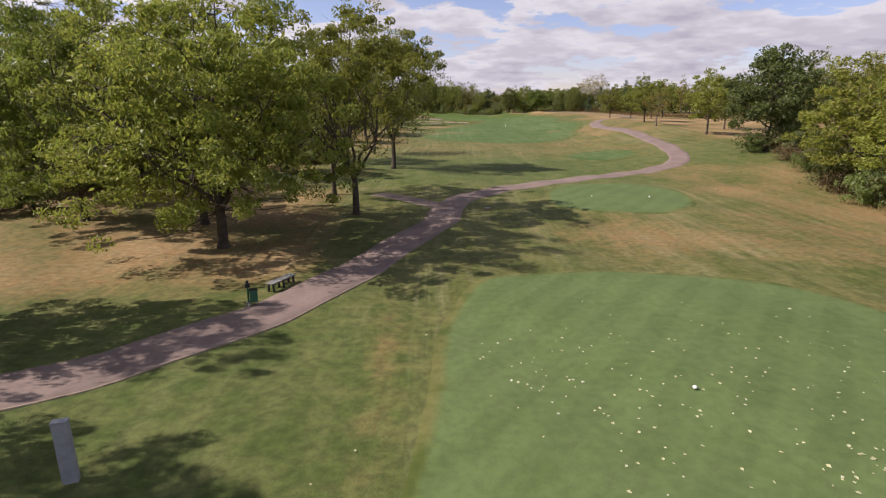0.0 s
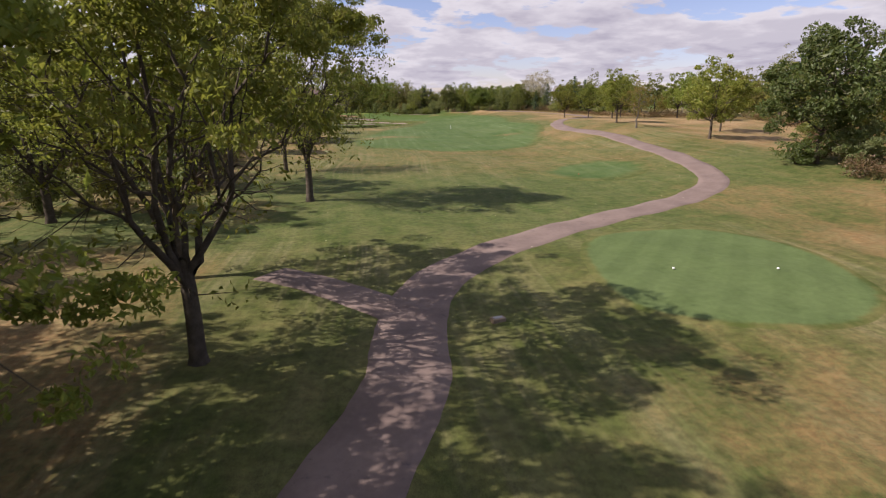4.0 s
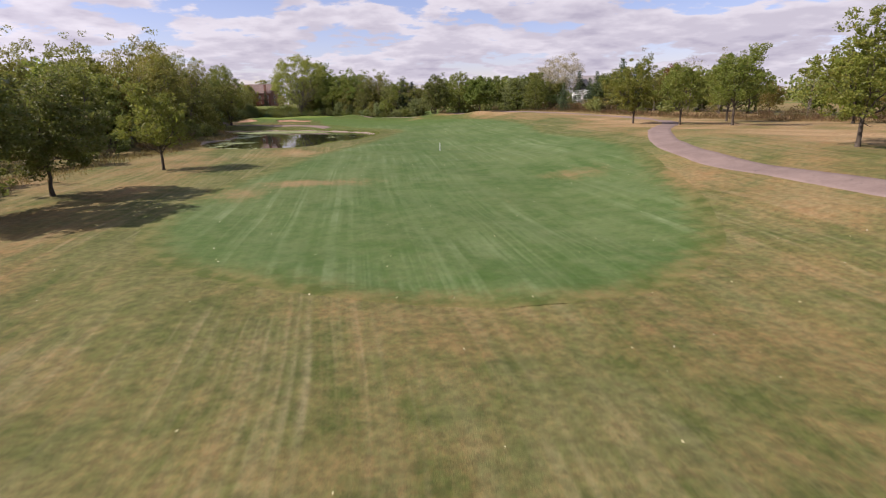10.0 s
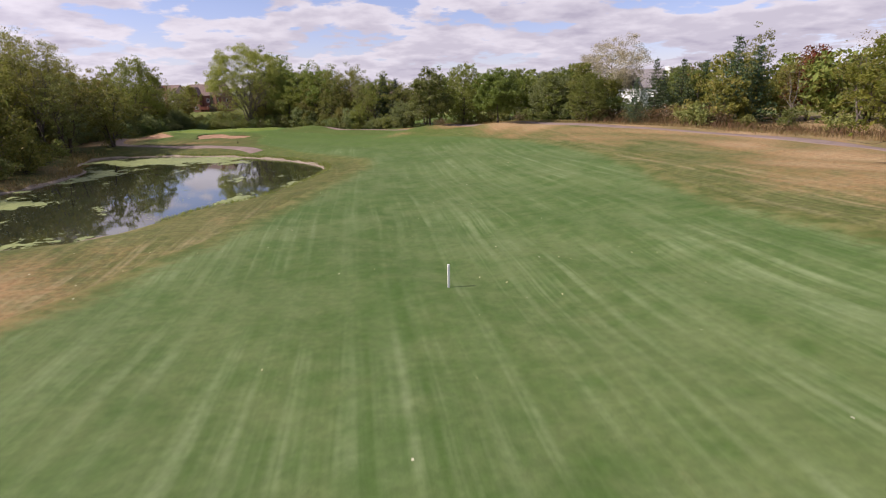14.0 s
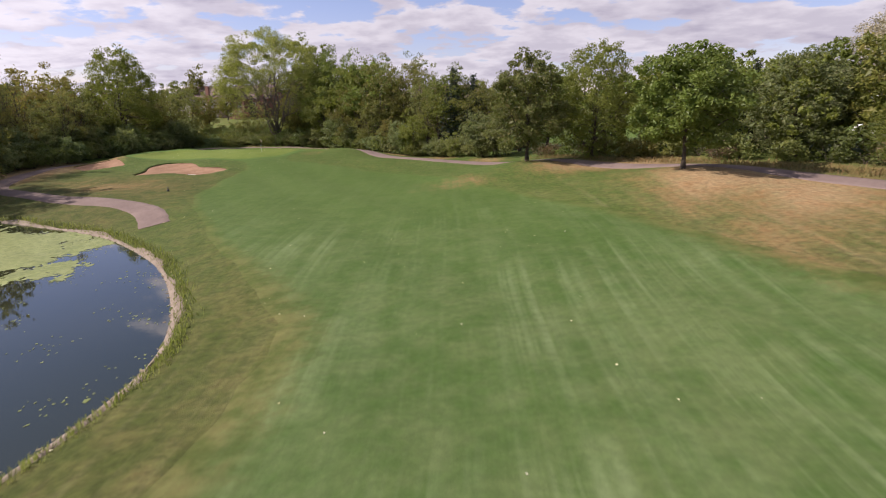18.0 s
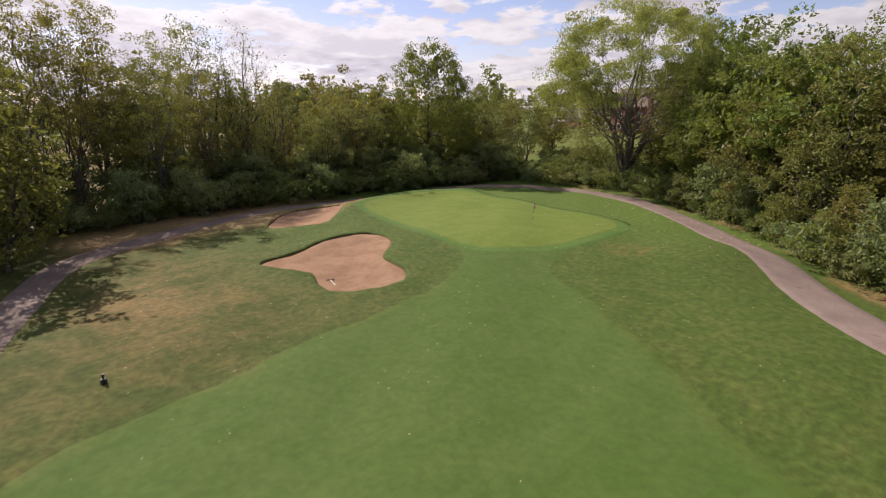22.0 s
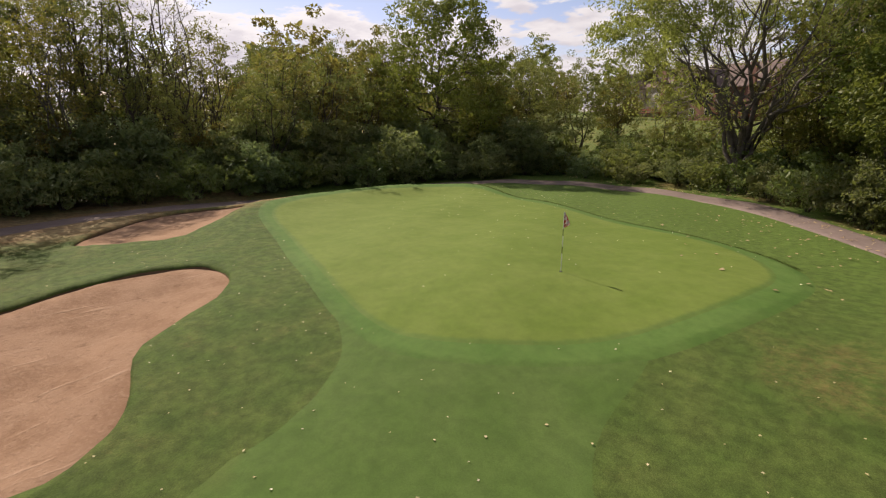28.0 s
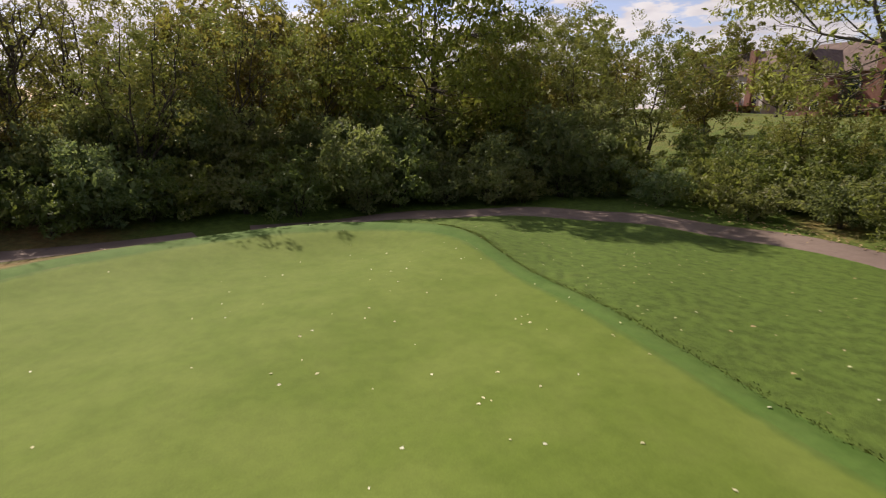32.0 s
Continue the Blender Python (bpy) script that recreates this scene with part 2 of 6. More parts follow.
GREEN = turf("green_grass", (0.094, 0.135, 0.021), (0.123, 0.161, 0.033), STRAW, BROWN, thirst=0.0, offset=-0.3, coarse=0.4, rim=((0.074, 0.122, 0.024), (0.09, 0.132, 0.03), 0.8))


def plain(name, a, b, scale, rough, strength=0.3, distance=0.01, metal=0.0, spec=0.5, spots=None):
    m, g = material(name)
    p = g.add("ShaderNodeTexCoord").outputs["Object"]
    big, small = g.noise(p, scale, 4.0), g.noise(p, scale * 9, 4.0, 0.7)
    f = g.ramp(g.maths("ADD", g.maths("MULTIPLY", big, 0.6), g.maths("MULTIPLY", small, 0.4)), 0.33, 0.67)
    colour = g.mix(f, a, b)
    if spots:
        colour = g.mix(g.ramp(g.noise(p, scale * 3, 5.0, 0.7), 0.58, 0.72), colour, spots)
    finish(g, colour, rough, small, strength, distance, metal, spec)
    return m


PATH = plain("worn_asphalt", (0.152, 0.112, 0.1), (0.206, 0.154, 0.136), 0.5, 0.9, 0.5, 0.01, spec=0.2, spots=(0.12, 0.092, 0.086))
EDGING = plain("pale_edging", (0.179, 0.129, 0.09), (0.266, 0.203, 0.149), 2.0, 0.9)


def raked_sand():
    """Reddish sand with rake marks, damp patches and small stones."""
    m, g = material("bunker_sand")
    p = g.place()
    broad, grain = g.noise(p, 0.7, 4.0), g.noise(p, 30.0, 3.0, 0.7)
    lumps = g.noise(p, 8.0, 5.0, 0.72)
    raked = g.noise(g.scaled(p, (6.0, 0.3, 1.0), 35), 1.0, 2.0, 0.6)
    again = g.noise(g.scaled(p, (3.2, 0.25, 1.0), -22), 1.0, 2.0, 0.6)
    tracks = g.maths("MAXIMUM", g.maths("MULTIPLY", g.ramp(raked, 0.6, 0.72), 0.5), g.ramp(again, 0.64, 0.72))
    colour = g.mix(g.ramp(broad, 0.33, 0.67), (0.225, 0.132, 0.083), (0.29, 0.18, 0.119))
    colour = g.mix(g.maths("MULTIPLY", g.ramp(lumps, 0.45, 0.7), 0.5), colour, (0.34, 0.225, 0.155))
    colour = g.mix(g.maths("MULTIPLY", tracks, 0.4), colour, (0.38, 0.26, 0.185))
    colour = g.mix(g.maths("MULTIPLY", g.ramp(g.noise(p, 2.6, 5.0, 0.75), 0.55, 0.68), 0.65), colour, (0.17, 0.098, 0.06))
    finish(g, colour, 0.95, g.maths("ADD", g.maths("MULTIPLY", lumps, 1.4), g.maths("ADD", g.maths("MULTIPLY", tracks, 0.5), g.maths("MULTIPLY", grain, 0.4))), 0.8, 0.05, spec=0.1)
    return m


SAND = raked_sand()
SOIL = plain("bare_soil", (0.101, 0.066, 0.039), (0.164, 0.11, 0.066), 1.5, 0.95, 0.8, 0.04, spec=0.1)
MUD = plain("shore_mud", (0.17, 0.135, 0.105), (0.27, 0.22, 0.175), 1.2, 0.9, 0.7, 0.04, spec=0.2, spots=(0.11, 0.1, 0.06))
STONE = plain("grey_stone", (0.266, 0.258, 0.266), (0.367, 0.359, 0.359), 4.0, 0.85, 0.5, 0.01)
BARK = plain("bark", (0.059, 0.046, 0.035), (0.121, 0.098, 0.078), 3.0, 0.95, 0.9, 0.04, spec=0.15)
WILLOW_BARK = plain("willow_bark", (0.1, 0.082, 0.07), (0.19, 0.16, 0.14), 3.0, 0.95, 0.9, 0.04, spec=0.15)
PALE_BARK = plain("pale_bark", (0.101, 0.086, 0.071), (0.188, 0.164, 0.14), 3.0, 0.95, 0.8, 0.03, spec=0.15)
WHITE = plain("white_paint", (0.74, 0.74, 0.72), (0.82, 0.82, 0.8), 5.0, 0.5)
BLACK = plain("black_plastic", (0.009, 0.009, 0.01), (0.023, 0.023, 0.023), 6.0, 0.45)
GREEN_PAINT = plain("green_paint", (0.02, 0.1, 0.05), (0.035, 0.14, 0.075), 6.0, 0.4)
GREY_WOOD = plain("weathered_wood", (0.15, 0.15, 0.14), (0.27, 0.27, 0.25), 6.0, 0.8)
RED = plain("red_paint", (0.352, 0.023, 0.016), (0.453, 0.047, 0.032), 6.0, 0.5)
BRICK = plain("house_brick", (0.156, 0.071, 0.051), (0.234, 0.117, 0.086), 3.0, 0.9)
SIDING = plain("pale_siding", (0.437, 0.391, 0.367), (0.515, 0.469, 0.437), 1.5, 0.8)
ROOFING = plain("brown_roofing", (0.101, 0.066, 0.059), (0.164, 0.113, 0.101), 1.2, 0.9, 0.6, 0.02)
GREY_ROOF = plain("grey_roofing", (0.125, 0.113, 0.117), (0.195, 0.176, 0.179), 1.2, 0.9, 0.6, 0.02)
DECKING = plain("red_stained_wood", (0.156, 0.043, 0.023), (0.234, 0.071, 0.039), 4.0, 0.8)


def glass():
    m, g = material("window_glass")
    finish(g, (0.02, 0.025, 0.03), 0.06, spec=0.8)
    return m


GLASS = glass()


def water():
    m, g = material("pond_water")
    p = g.place()
    ripple = g.maths("ADD", g.noise(p, 1.1, 2.0), g.maths("MULTIPLY", g.noise(p, 5.0, 2.0), 0.4))
    finish(g, g.mix(g.noise(p, 0.15), (0.014, 0.018, 0.012), (0.026, 0.028, 0.017)), 0.02, ripple, 0.04, 0.03, spec=0.95)
    return m


WATER = water()


def foliage(name, *colours, gloss=0.5, glow=0.32):
    """Leaves: each its own tint, letting some light through."""
    m, g = material(name)
    r = g.add("ShaderNodeNewGeometry").outputs["Random Per Island"]
    ramp = g.add("ShaderNodeValToRGB", {"Fac": r})
    ramp.color_ramp.interpolation = "LINEAR"
    stops = ramp.color_ramp.elements
    for c in colours[2:]:
        stops.new(0.5)
    for i, c in enumerate(colours):
        stops[i].position = i / (len(colours) - 1)
        stops[i].color = (*c, 1)
    patch = g.noise(g.add("ShaderNodeTexCoord").outputs["Object"], 0.45, 3.0)
    own = g.add("ShaderNodeObjectInfo").outputs["Random"]
    light = g.maths("ADD", g.maths("MULTIPLY", patch, 0.75), g.maths("ADD", g.maths("MULTIPLY", own, 0.55), 0.33))
    tint = g.mix(g.maths("FRACT", g.maths("MULTIPLY", own, 7.3)), (1.14, 1.0, 0.9), (0.86, 1.0, 1.05))
    colour = g.mix(1.0, g.mix(1.0, ramp.outputs[0], tint, "MULTIPLY"), g.add("ShaderNodeCombineXYZ", {0: light, 1: light, 2: light}).outputs[0], "MULTIPLY")
    s = g.add("ShaderNodeBsdfPrincipled", {"Base Color": colour, "Roughness": gloss, "Specular IOR Level": 0.35})
    thin = g.add("ShaderNodeBsdfTranslucent", {"Color": g.mix(0.5, colour, (0.25, 0.285, 0.05))})
    both = g.add("ShaderNodeMixShader", {0: glow, 1: s.outputs[0], 2: thin.outputs[0]})
    g.add("ShaderNodeOutputMaterial", {"Surface": both.outputs[0]})
    return m


ASH_LEAF = foliage("ash_leaves", (0.166, 0.205, 0.034), (0.212, 0.252, 0.045), (0.265, 0.285, 0.054), (0.26, 0.235, 0.054), glow=0.5)
MAPLE_LEAF = foliage("maple_leaves", (0.12, 0.158, 0.026), (0.156, 0.191, 0.034), (0.192, 0.212, 0.045), glow=0.38)
OAK_LEAF = foliage("oak_leaves", (0.068, 0.091, 0.024), (0.09, 0.112, 0.032), (0.114, 0.131, 0.04), (0.131, 0.114, 0.047), glow=0.36)
WILLOW_LEAF = foliage("willow_leaves", (0.23, 0.25, 0.06), (0.285, 0.3, 0.08), (0.32, 0.32, 0.1), glow=0.55)
POPLAR_LEAF = foliage("poplar_leaves", (0.208, 0.198, 0.04), (0.248, 0.228, 0.054), (0.277, 0.238, 0.07), glow=0.42)
GOLD_LEAF = foliage("yellowing_leaves", (0.148, 0.134, 0.032), (0.18, 0.153, 0.038), (0.138, 0.141, 0.032), (0.16, 0.118, 0.035), glow=0.4)
SILVER_LEAF = foliage("silver_leaves", (0.337, 0.327, 0.248), (0.396, 0.376, 0.297), (0.277, 0.268, 0.178))
WOOD_LEAF = foliage("woodland_leaves", (0.114, 0.138, 0.03), (0.16, 0.182, 0.039), (0.21, 0.223, 0.047), (0.228, 0.199, 0.052), glow=0.4)
OLIVE_LEAF = foliage("olive_leaves", (0.164, 0.174, 0.045), (0.201, 0.205, 0.057), (0.245, 0.223, 0.065), (0.153, 0.18, 0.05), glow=0.38)
BROWN_LEAF = foliage("turning_leaves", (0.158, 0.109, 0.04), (0.198, 0.139, 0.045), (0.169, 0.158, 0.04), (0.228, 0.124, 0.045), glow=0.55)
RED_LEAF = foliage("red_leaves", (0.158, 0.029, 0.018), (0.218, 0.05, 0.025), (0.178, 0.079, 0.029))
# undergrowth leaves, the blue sky's sheen on them put into the colour
SHADE_LEAF = foliage("sheen_tinted_leaves", (0.126, 0.167, 0.07), (0.181, 0.221, 0.094), (0.237, 0.272, 0.126), (0.214, 0.214, 0.104), gloss=0.55, glow=0.50)
NEEDLE = foliage("dark_needles", (0.018, 0.032, 0.018), (0.025, 0.042, 0.024), (0.035, 0.05, 0.029), glow=0.12)
SHRUB_LEAF = foliage("shrub_leaves", (0.122, 0.161, 0.038), (0.161, 0.205, 0.052), (0.205, 0.231, 0.077), (0.194, 0.213, 0.109), gloss=0.5, glow=0.50)
DRY_STEM = foliage("dry_stems", (0.252, 0.176, 0.084), (0.202, 0.126, 0.059), (0.168, 0.143, 0.059), (0.134, 0.088, 0.046), glow=0.25)
RUST_STEM = foliage("rusty_stems", (0.143, 0.071, 0.042), (0.176, 0.101, 0.055), (0.109, 0.084, 0.034), (0.118, 0.059, 0.038), glow=0.25)
FALLEN = foliage("fallen_leaves", (0.6, 0.57, 0.36), (0.5, 0.44, 0.24), (0.66, 0.64, 0.52), glow=0.1)
ALGAE = foliage("pond_weed", (0.151, 0.168, 0.05), (0.202, 0.21, 0.071), (0.252, 0.252, 0.101), glow=0.05)

# ---- the lie of the land ----
def sstep(a, b, v):
    u = np.clip((v - a) / (b - a), 0, 1)
    return u * u * (3 - 2 * u)


def mound(x, y, cx, cy, rx, ry, high):
    return high * np.exp(-((x - cx) / rx) ** 2 - ((y - cy) / ry) ** 2)


def loop(points, steps=6):
    """A smooth closed outline through a few points."""
    p = np.array(points, float)
    n, out = len(p), []
    for i in range(n):
        a, b, c, d = p[i - 1], p[i], p[(i + 1) % n], p[(i + 2) % n]
        for k in range(steps):
            t = k / steps
            out.append(0.5 * (2 * b + (c - a) * t + (2 * a - 5 * b + 4 * c - d) * t * t + (3 * b - a - 3 * c + d) * t ** 3))
    return np.array(out)


def line(points, steps=6):
    """A smooth open line through a few points."""
    p = np.array(points, float)
    p = np.vstack([2 * p[0] - p[1], p, 2 * p[-1] - p[-2]])
    out = []
    for i in range(1, len(p) - 2):
        a, b, c, d = p[i - 1:i + 3]
        for k in range(steps):
            t = k / steps
            out.append(0.5 * (2 * b + (c - a) * t + (2 * a - 5 * b + 4 * c - d) * t * t + (3 * b - a - 3 * c + d) * t ** 3))
    return np.array(out + [p[-2]])


def away(x, y, outline):
    """Distance from a closed outline, negative inside."""
    x, y = np.asarray(x, float), np.asarray(y, float)
    near, inside = np.full(x.shape, 1e9), np.zeros(x.shape, bool)
    for a, b in zip(outline, np.roll(outline, -1, 0)):
        d = b - a
        t = np.clip(((x - a[0]) * d[0] + (y - a[1]) * d[1]) / (d @ d + 1e-12), 0, 1)
        near = np.minimum(near, (x - a[0] - t * d[0]) ** 2 + (y - a[1] - t * d[1]) ** 2)
        cut = (a[1] > y) != (b[1] > y)
        if cut.any():
            inside ^= cut & (x < d[0] * (y - a[1]) / (d[1] if abs(d[1]) > 1e-12 else 1e-12) + a[0])
    return np.where(inside, -1, 1) * np.sqrt(near)


POND = loop([(-14, 190), (-5, 188.3), (-0.5, 191), (2.5, 198.5), (6.5, 204), (9.5, 213), (11.6, 224), (10.6, 230.5), (6, 238.8), (1, 244.5), (-5, 249.5), (-12, 253), (-20, 256), (-28, 254.5), (-26, 242), (-21, 233), (-20, 219), (-22.5, 211), (-20, 198)], 5)
SANDS = [loop([(-17.9, 277), (-18.1, 280), (-19.2, 283.2), (-18.5, 286.4), (-16.4, 287), (-14.1, 285.8), (-12, 283.2), (-8.8, 282.3), (-7.3, 280.8), (-7.6, 278.6), (-9.2, 277.2), (-11, 277.3), (-13, 278.1), (-15, 277.4)], 5),
         loop([(-27, 283.8), (-25.6, 286.6), (-26.3, 288.7), (-30.8, 293.2), (-34, 291), (-33.3, 287.8), (-29.5, 283.9)], 6)]
GREEN_EDGE = loop([(-26, 292.8), (-20, 291.3), (-15, 289.9), (-10, 288.7), (-7, 288.6), (-4.8, 290.3), (-3.2, 293), (-2.5, 297.5), (-3, 301.3), (-6, 304), (-12.5, 305.5), (-20, 307.4), (-26, 308.9), (-29.6, 307.2), (-30.8, 302.3), (-29.2, 295.8)])
WATER_LEVEL = 1.8


def lie(x, y):
    """The ground before pond and bunkers were dug."""
    x, y = np.asarray(x, float), np.asarray(y, float)
    z = 0.1 + 0.6 * sstep(30, 85, y) + 1.4 * sstep(75, 190, y) + 1.1 * sstep(190, 275, y) + 0.3 * sstep(270, 300, y)
    far = sstep(190, 240, y)
    rise = 2.6 * sstep(45, 100, y) + 1.0 * sstep(95, 130, y) - 0.9 * sstep(140, 185, y)
    z = z + rise * sstep(20, 52, x) * (1 - far) + 3.4 * sstep(10, 60, x) * far * (1 - 0.35 * sstep(275, 310, y))
    z = z + mound(x, y, -9, 297, 18, 15, 1.25) + mound(x, y, 31.5, 267, 7, 6, 0.9) + mound(x, y, 14, 284, 8, 7, 0.75) + mound(x, y, 6, 297, 5, 5, 0.9) + mound(x, y, 42.5, 251.5, 7, 6, 0.8) + mound(x, y, -21, 310, 9, 5, 0.25) - mound(x, y, -37.5, 304, 3.5, 11, 0.6)
    z = z + mound(x, y, 9, 14, 13, 15, 0.35) + mound(x, y, 19, 49, 9, 9, 0.3)
    z = z + 0.8 * sstep(-45, -75, x) + 4.8 * sstep(328, 366, y) * sstep(10, -12, x)
    back = (x < -20) & (x > -46) & (y > 286) & (y < 328)
    if back.any():
        # a low bank round the back of the green
        z = np.array(z)
        z[back] += 0.62 * np.exp(-((away(x[back], y[back], GREEN_EDGE) - 1.0) / 2.1) ** 2) * sstep(-21, -29, x[back])
    return z + 0.08 * np.sin(x * 0.31 + 1.3) * np.sin(y * 0.23) + 0.05 * np.sin(x * 0.8 + y * 0.5)


def height(x, y):
    x, y = np.asarray(x, float), np.asarray(y, float)
    z = lie(x, y)
    box = (x > -42) & (x < 25) & (y > 175) & (y < 270)
    if box.any():
        d = away(x[box], y[box], POND)
        s = sstep(0, 8, d)
        z[box] = (WATER_LEVEL + 0.3 * np.clip(d, -3, 0) + 0.05 * np.clip(d, 0, 8) + 0.28 * sstep(0.1, 0.7, d)) * (1 - s) + z[box] * s
    box = (x > -38) & (x < -4) & (y > 272) & (y < 297)
    for edge in SANDS:
        if box.any():
            d = away(x[box], y[box], edge)
            z[box] = z[box] + 0.1 * np.exp(-((d - 0.5) / 0.9) ** 2) - 0.75 * sstep(0.42, -0.25, d)
    return z


def sand_height(x, y):
    """The raked floor of a bunker, which climbs a little towards its rim."""
    d = np.maximum(away(x, y, SANDS[0]), -9) if x.mean() > -23 else away(x, y, SANDS[1])
    return lie(x, y) - 0.07 - 0.2 * sstep(0, -2.5, d) + 0.015 * np.sin(x * 3.1 + y * 1.7) + 0.012 * np.sin(y * 5.3 - x * 2.1)


def h(x, y):
    return float(height(np.array([x]), np.array([y]))[0])


def dryness(x, y):
    """Where the lawn has dried out, 0 to 1."""
    d = 0.16 - 0.13 * sstep(284, 294, y) - 0.08 * sstep(14, 4, x) * sstep(60, 45, y) - 0.1 * sstep(2, -3, x) * sstep(28, 18, y) - 0.1 * mound(x, y, 11, 216, 8, 24, 1.0) - 0.2 * mound(x, y, 2, 70, 20, 16, 1.0) - 0.12 * mound(x, y, 8, 97, 13, 9, 1.0) + 0.2 * sstep(80, 94, y) * sstep(128, 112, y) + 0.06 * sstep(255, 200, y) + 0 * x
    d = np.maximum(d, mound(x, y, 20, 35, 15, 8, 0.6))
    d = np.maximum(d, 0.78 * sstep(-4.5, -10, x + 0.1 * (y - 30)) * sstep(66, 54, y) * sstep(21, 29, y + 0.4 * (-x - 10)))
    d = np.maximum(d, 0.58 * sstep(-50, -42, x) * sstep(-10, -18, x) * sstep(58, 76, y) * sstep(275, 225, y))
    d = np.maximum(d, 0.56 * sstep(-4, -12, x + 0.04 * (y - 150)) * sstep(92, 112, y) * sstep(190, 170, y))
    d = np.maximum(d, 0.62 * sstep(14, 32, x) * sstep(18, 42, y) * sstep(88, 62, y))
    d = np.maximum(d, 0.85 * sstep(42 + 3 * sstep(190, 205, y), 54 + 5 * sstep(190, 205, y), x) * sstep(108, 98, x) * sstep(60, 95, y) * sstep(262, 240, y))
    d = np.maximum(d, 0.62 * sstep(26, 36, x) * sstep(95, 125, y) * sstep(150, 140, y))
    d = np.maximum(d, 0.64 * sstep(40, 46, x) * sstep(140, 150, y) * sstep(205, 185, y))
    d = np.maximum(d, mound(x, y, 50, 172, 8, 24, 0.72))
    d = np.maximum(d, 0.42 * sstep(104, 112, y) * sstep(126, 115, y) * sstep(-6, 4, x) * sstep(44, 30, x))
    d = np.maximum(d, mound(x, y, 22.5, 262, 5.5, 5.5, 0.8))
    d = np.maximum(d, mound(x, y, 41, 264, 11, 6, 0.9))
    d = np.maximum(d, mound(x, y, 4.5, 148, 8, 2.8, 1.0) + mound(x, y, -1.5, 143, 3.5, 4.5, 0.95) + mound(x, y, 30, 144.5, 5, 4, 1.05) + mound(x, y, 19.5, 136, 1.2, 2.6, 0.6))
    d = np.maximum(d, 0.58 * sstep(33, 40, x) * sstep(222, 232, y + 18 * sstep(40, 48, x)) * sstep(264, 254, y) + mound(x, y, 46, 249, 5, 8, 0.5))
    d = np.maximum(d, mound(x, y, -2, 178, 8, 11, 0.64))
    d = np.maximum(d, 0.55 * sstep(2, 11, x) * sstep(24, 32, y) * sstep(47, 39, y))
    d = np.maximum(d, mound(x, y, 10, 282, 6, 9, 0.14))
    d = np.maximum(d, mound(x, y, -1.9, 17, 1.3, 9, 0.4))
    d = np.maximum(d, mound(x, y, 26, 43, 7, 4, 0.6) + mound(x, y, 1.2, 294.6, 2.4, 2.2, 0.5))
    d = np.maximum(d, mound(x, y, -19, 271, 12, 7, 0.36) + mound(x, y, -11, 268, 9, 5, 0.33))
    d = np.maximum(d, mound(x, y, -12, 68, 4, 9, 0.5))
    d = np.maximum(d, 0.8 * sstep(-24, -33, x) * sstep(262, 272, y) * sstep(303, 294, y))
    for cx, cy in ((28, 281.5), (21, 288.5), (15, 296), (9.4, 303.6), (3, 311.5), (-4, 318.5), (-11.5, 324.2), (-20, 326.8)):
        d = np.maximum(d, mound(x, y, cx, cy, 4.2, 4.2, 0.85) * sstep(-0.6, 1.4, 0.7 * (x - cx) + 0.7 * (y - cy) + 1.6))
    d = d * (0.86 + 0.3 * np.sin(x * 0.37 + 1.7 * np.sin(y * 0.17)) * np.sin(y * 0.31 + 1.3 * np.sin(x * 0.23)))
    local = sstep(-75, -60, x) * sstep(125, 108, x) * sstep(-60, -40, y) * sstep(345, 330, y)
    return d * local + (1 - local) * (0.4 + 0.35 * np.sin(x * 0.021 + 1) * np.sin(y * 0.017))


def mesh_from(name, verts, faces, mats=(), smooth=True):
    me = bpy.data.meshes.new(name)
    verts, faces = np.asarray(verts, np.float32), np.asarray(faces, np.int32)
    me.vertices.add(len(verts))
    me.vertices.foreach_set("co", verts.ravel())
    k = faces.shape[1]
    me.loops.add(faces.size)
    me.loops.foreach_set("vertex_index", faces.ravel())
    me.polygons.add(len(faces))
    me.polygons.foreach_set("loop_start", np.arange(0, faces.size, k, dtype=np.int32))
    me.polygons.foreach_set("use_smooth", np.full(len(faces), smooth))
    for m in mats:
        me.materials.append(m)
    me.update(calc_edges=True)
    return me


def lawn_map(me):
    co = np.empty(len(me.vertices) * 3, np.float32)
    me.vertices.foreach_get("co", co)
    co = co.reshape(-1, 3)
    me.attributes.new("dry", "FLOAT", "POINT").data.foreach_set("value", dryness(co[:, 0].astype(float), co[:, 1].astype(float)).astype(np.float32))


def rim_map(me, outline):
    """How far each corner of a sheet lies inside its outline."""
    co = np.empty(len(me.vertices) * 3, np.float32)
    me.vertices.foreach_get("co", co)
    co = co.reshape(-1, 3).astype(float)
    me.attributes.new("rim", "FLOAT", "POINT").data.foreach_set("value", (-away(co[:, 0], co[:, 1], outline) * (1 + 2.6 * sstep(232, 262, co[:, 1])) + 30 * sstep(283, 288, co[:, 1]) * (co[:, 0] > -12) * (len(outline) > 150)).astype(np.float32))


def spaced(a, b, step, lo, hi, fine):
    """Grid lines from a to b, closer between lo and hi, and wider and wider outside."""
    inner = list(np.arange(a, lo, step)) + list(np.arange(lo, hi, fine)) + list(np.arange(hi, b + step, step))
    out, s, v, w = [], step, inner[0], inner[-1]
    left, right = [], []
    while v > -2600 or w < 2900:
        s *= 1.28
        v, w = v - s, w + s
        left.append(v), right.append(w)
    return np.array(left[::-1] + inner + right)


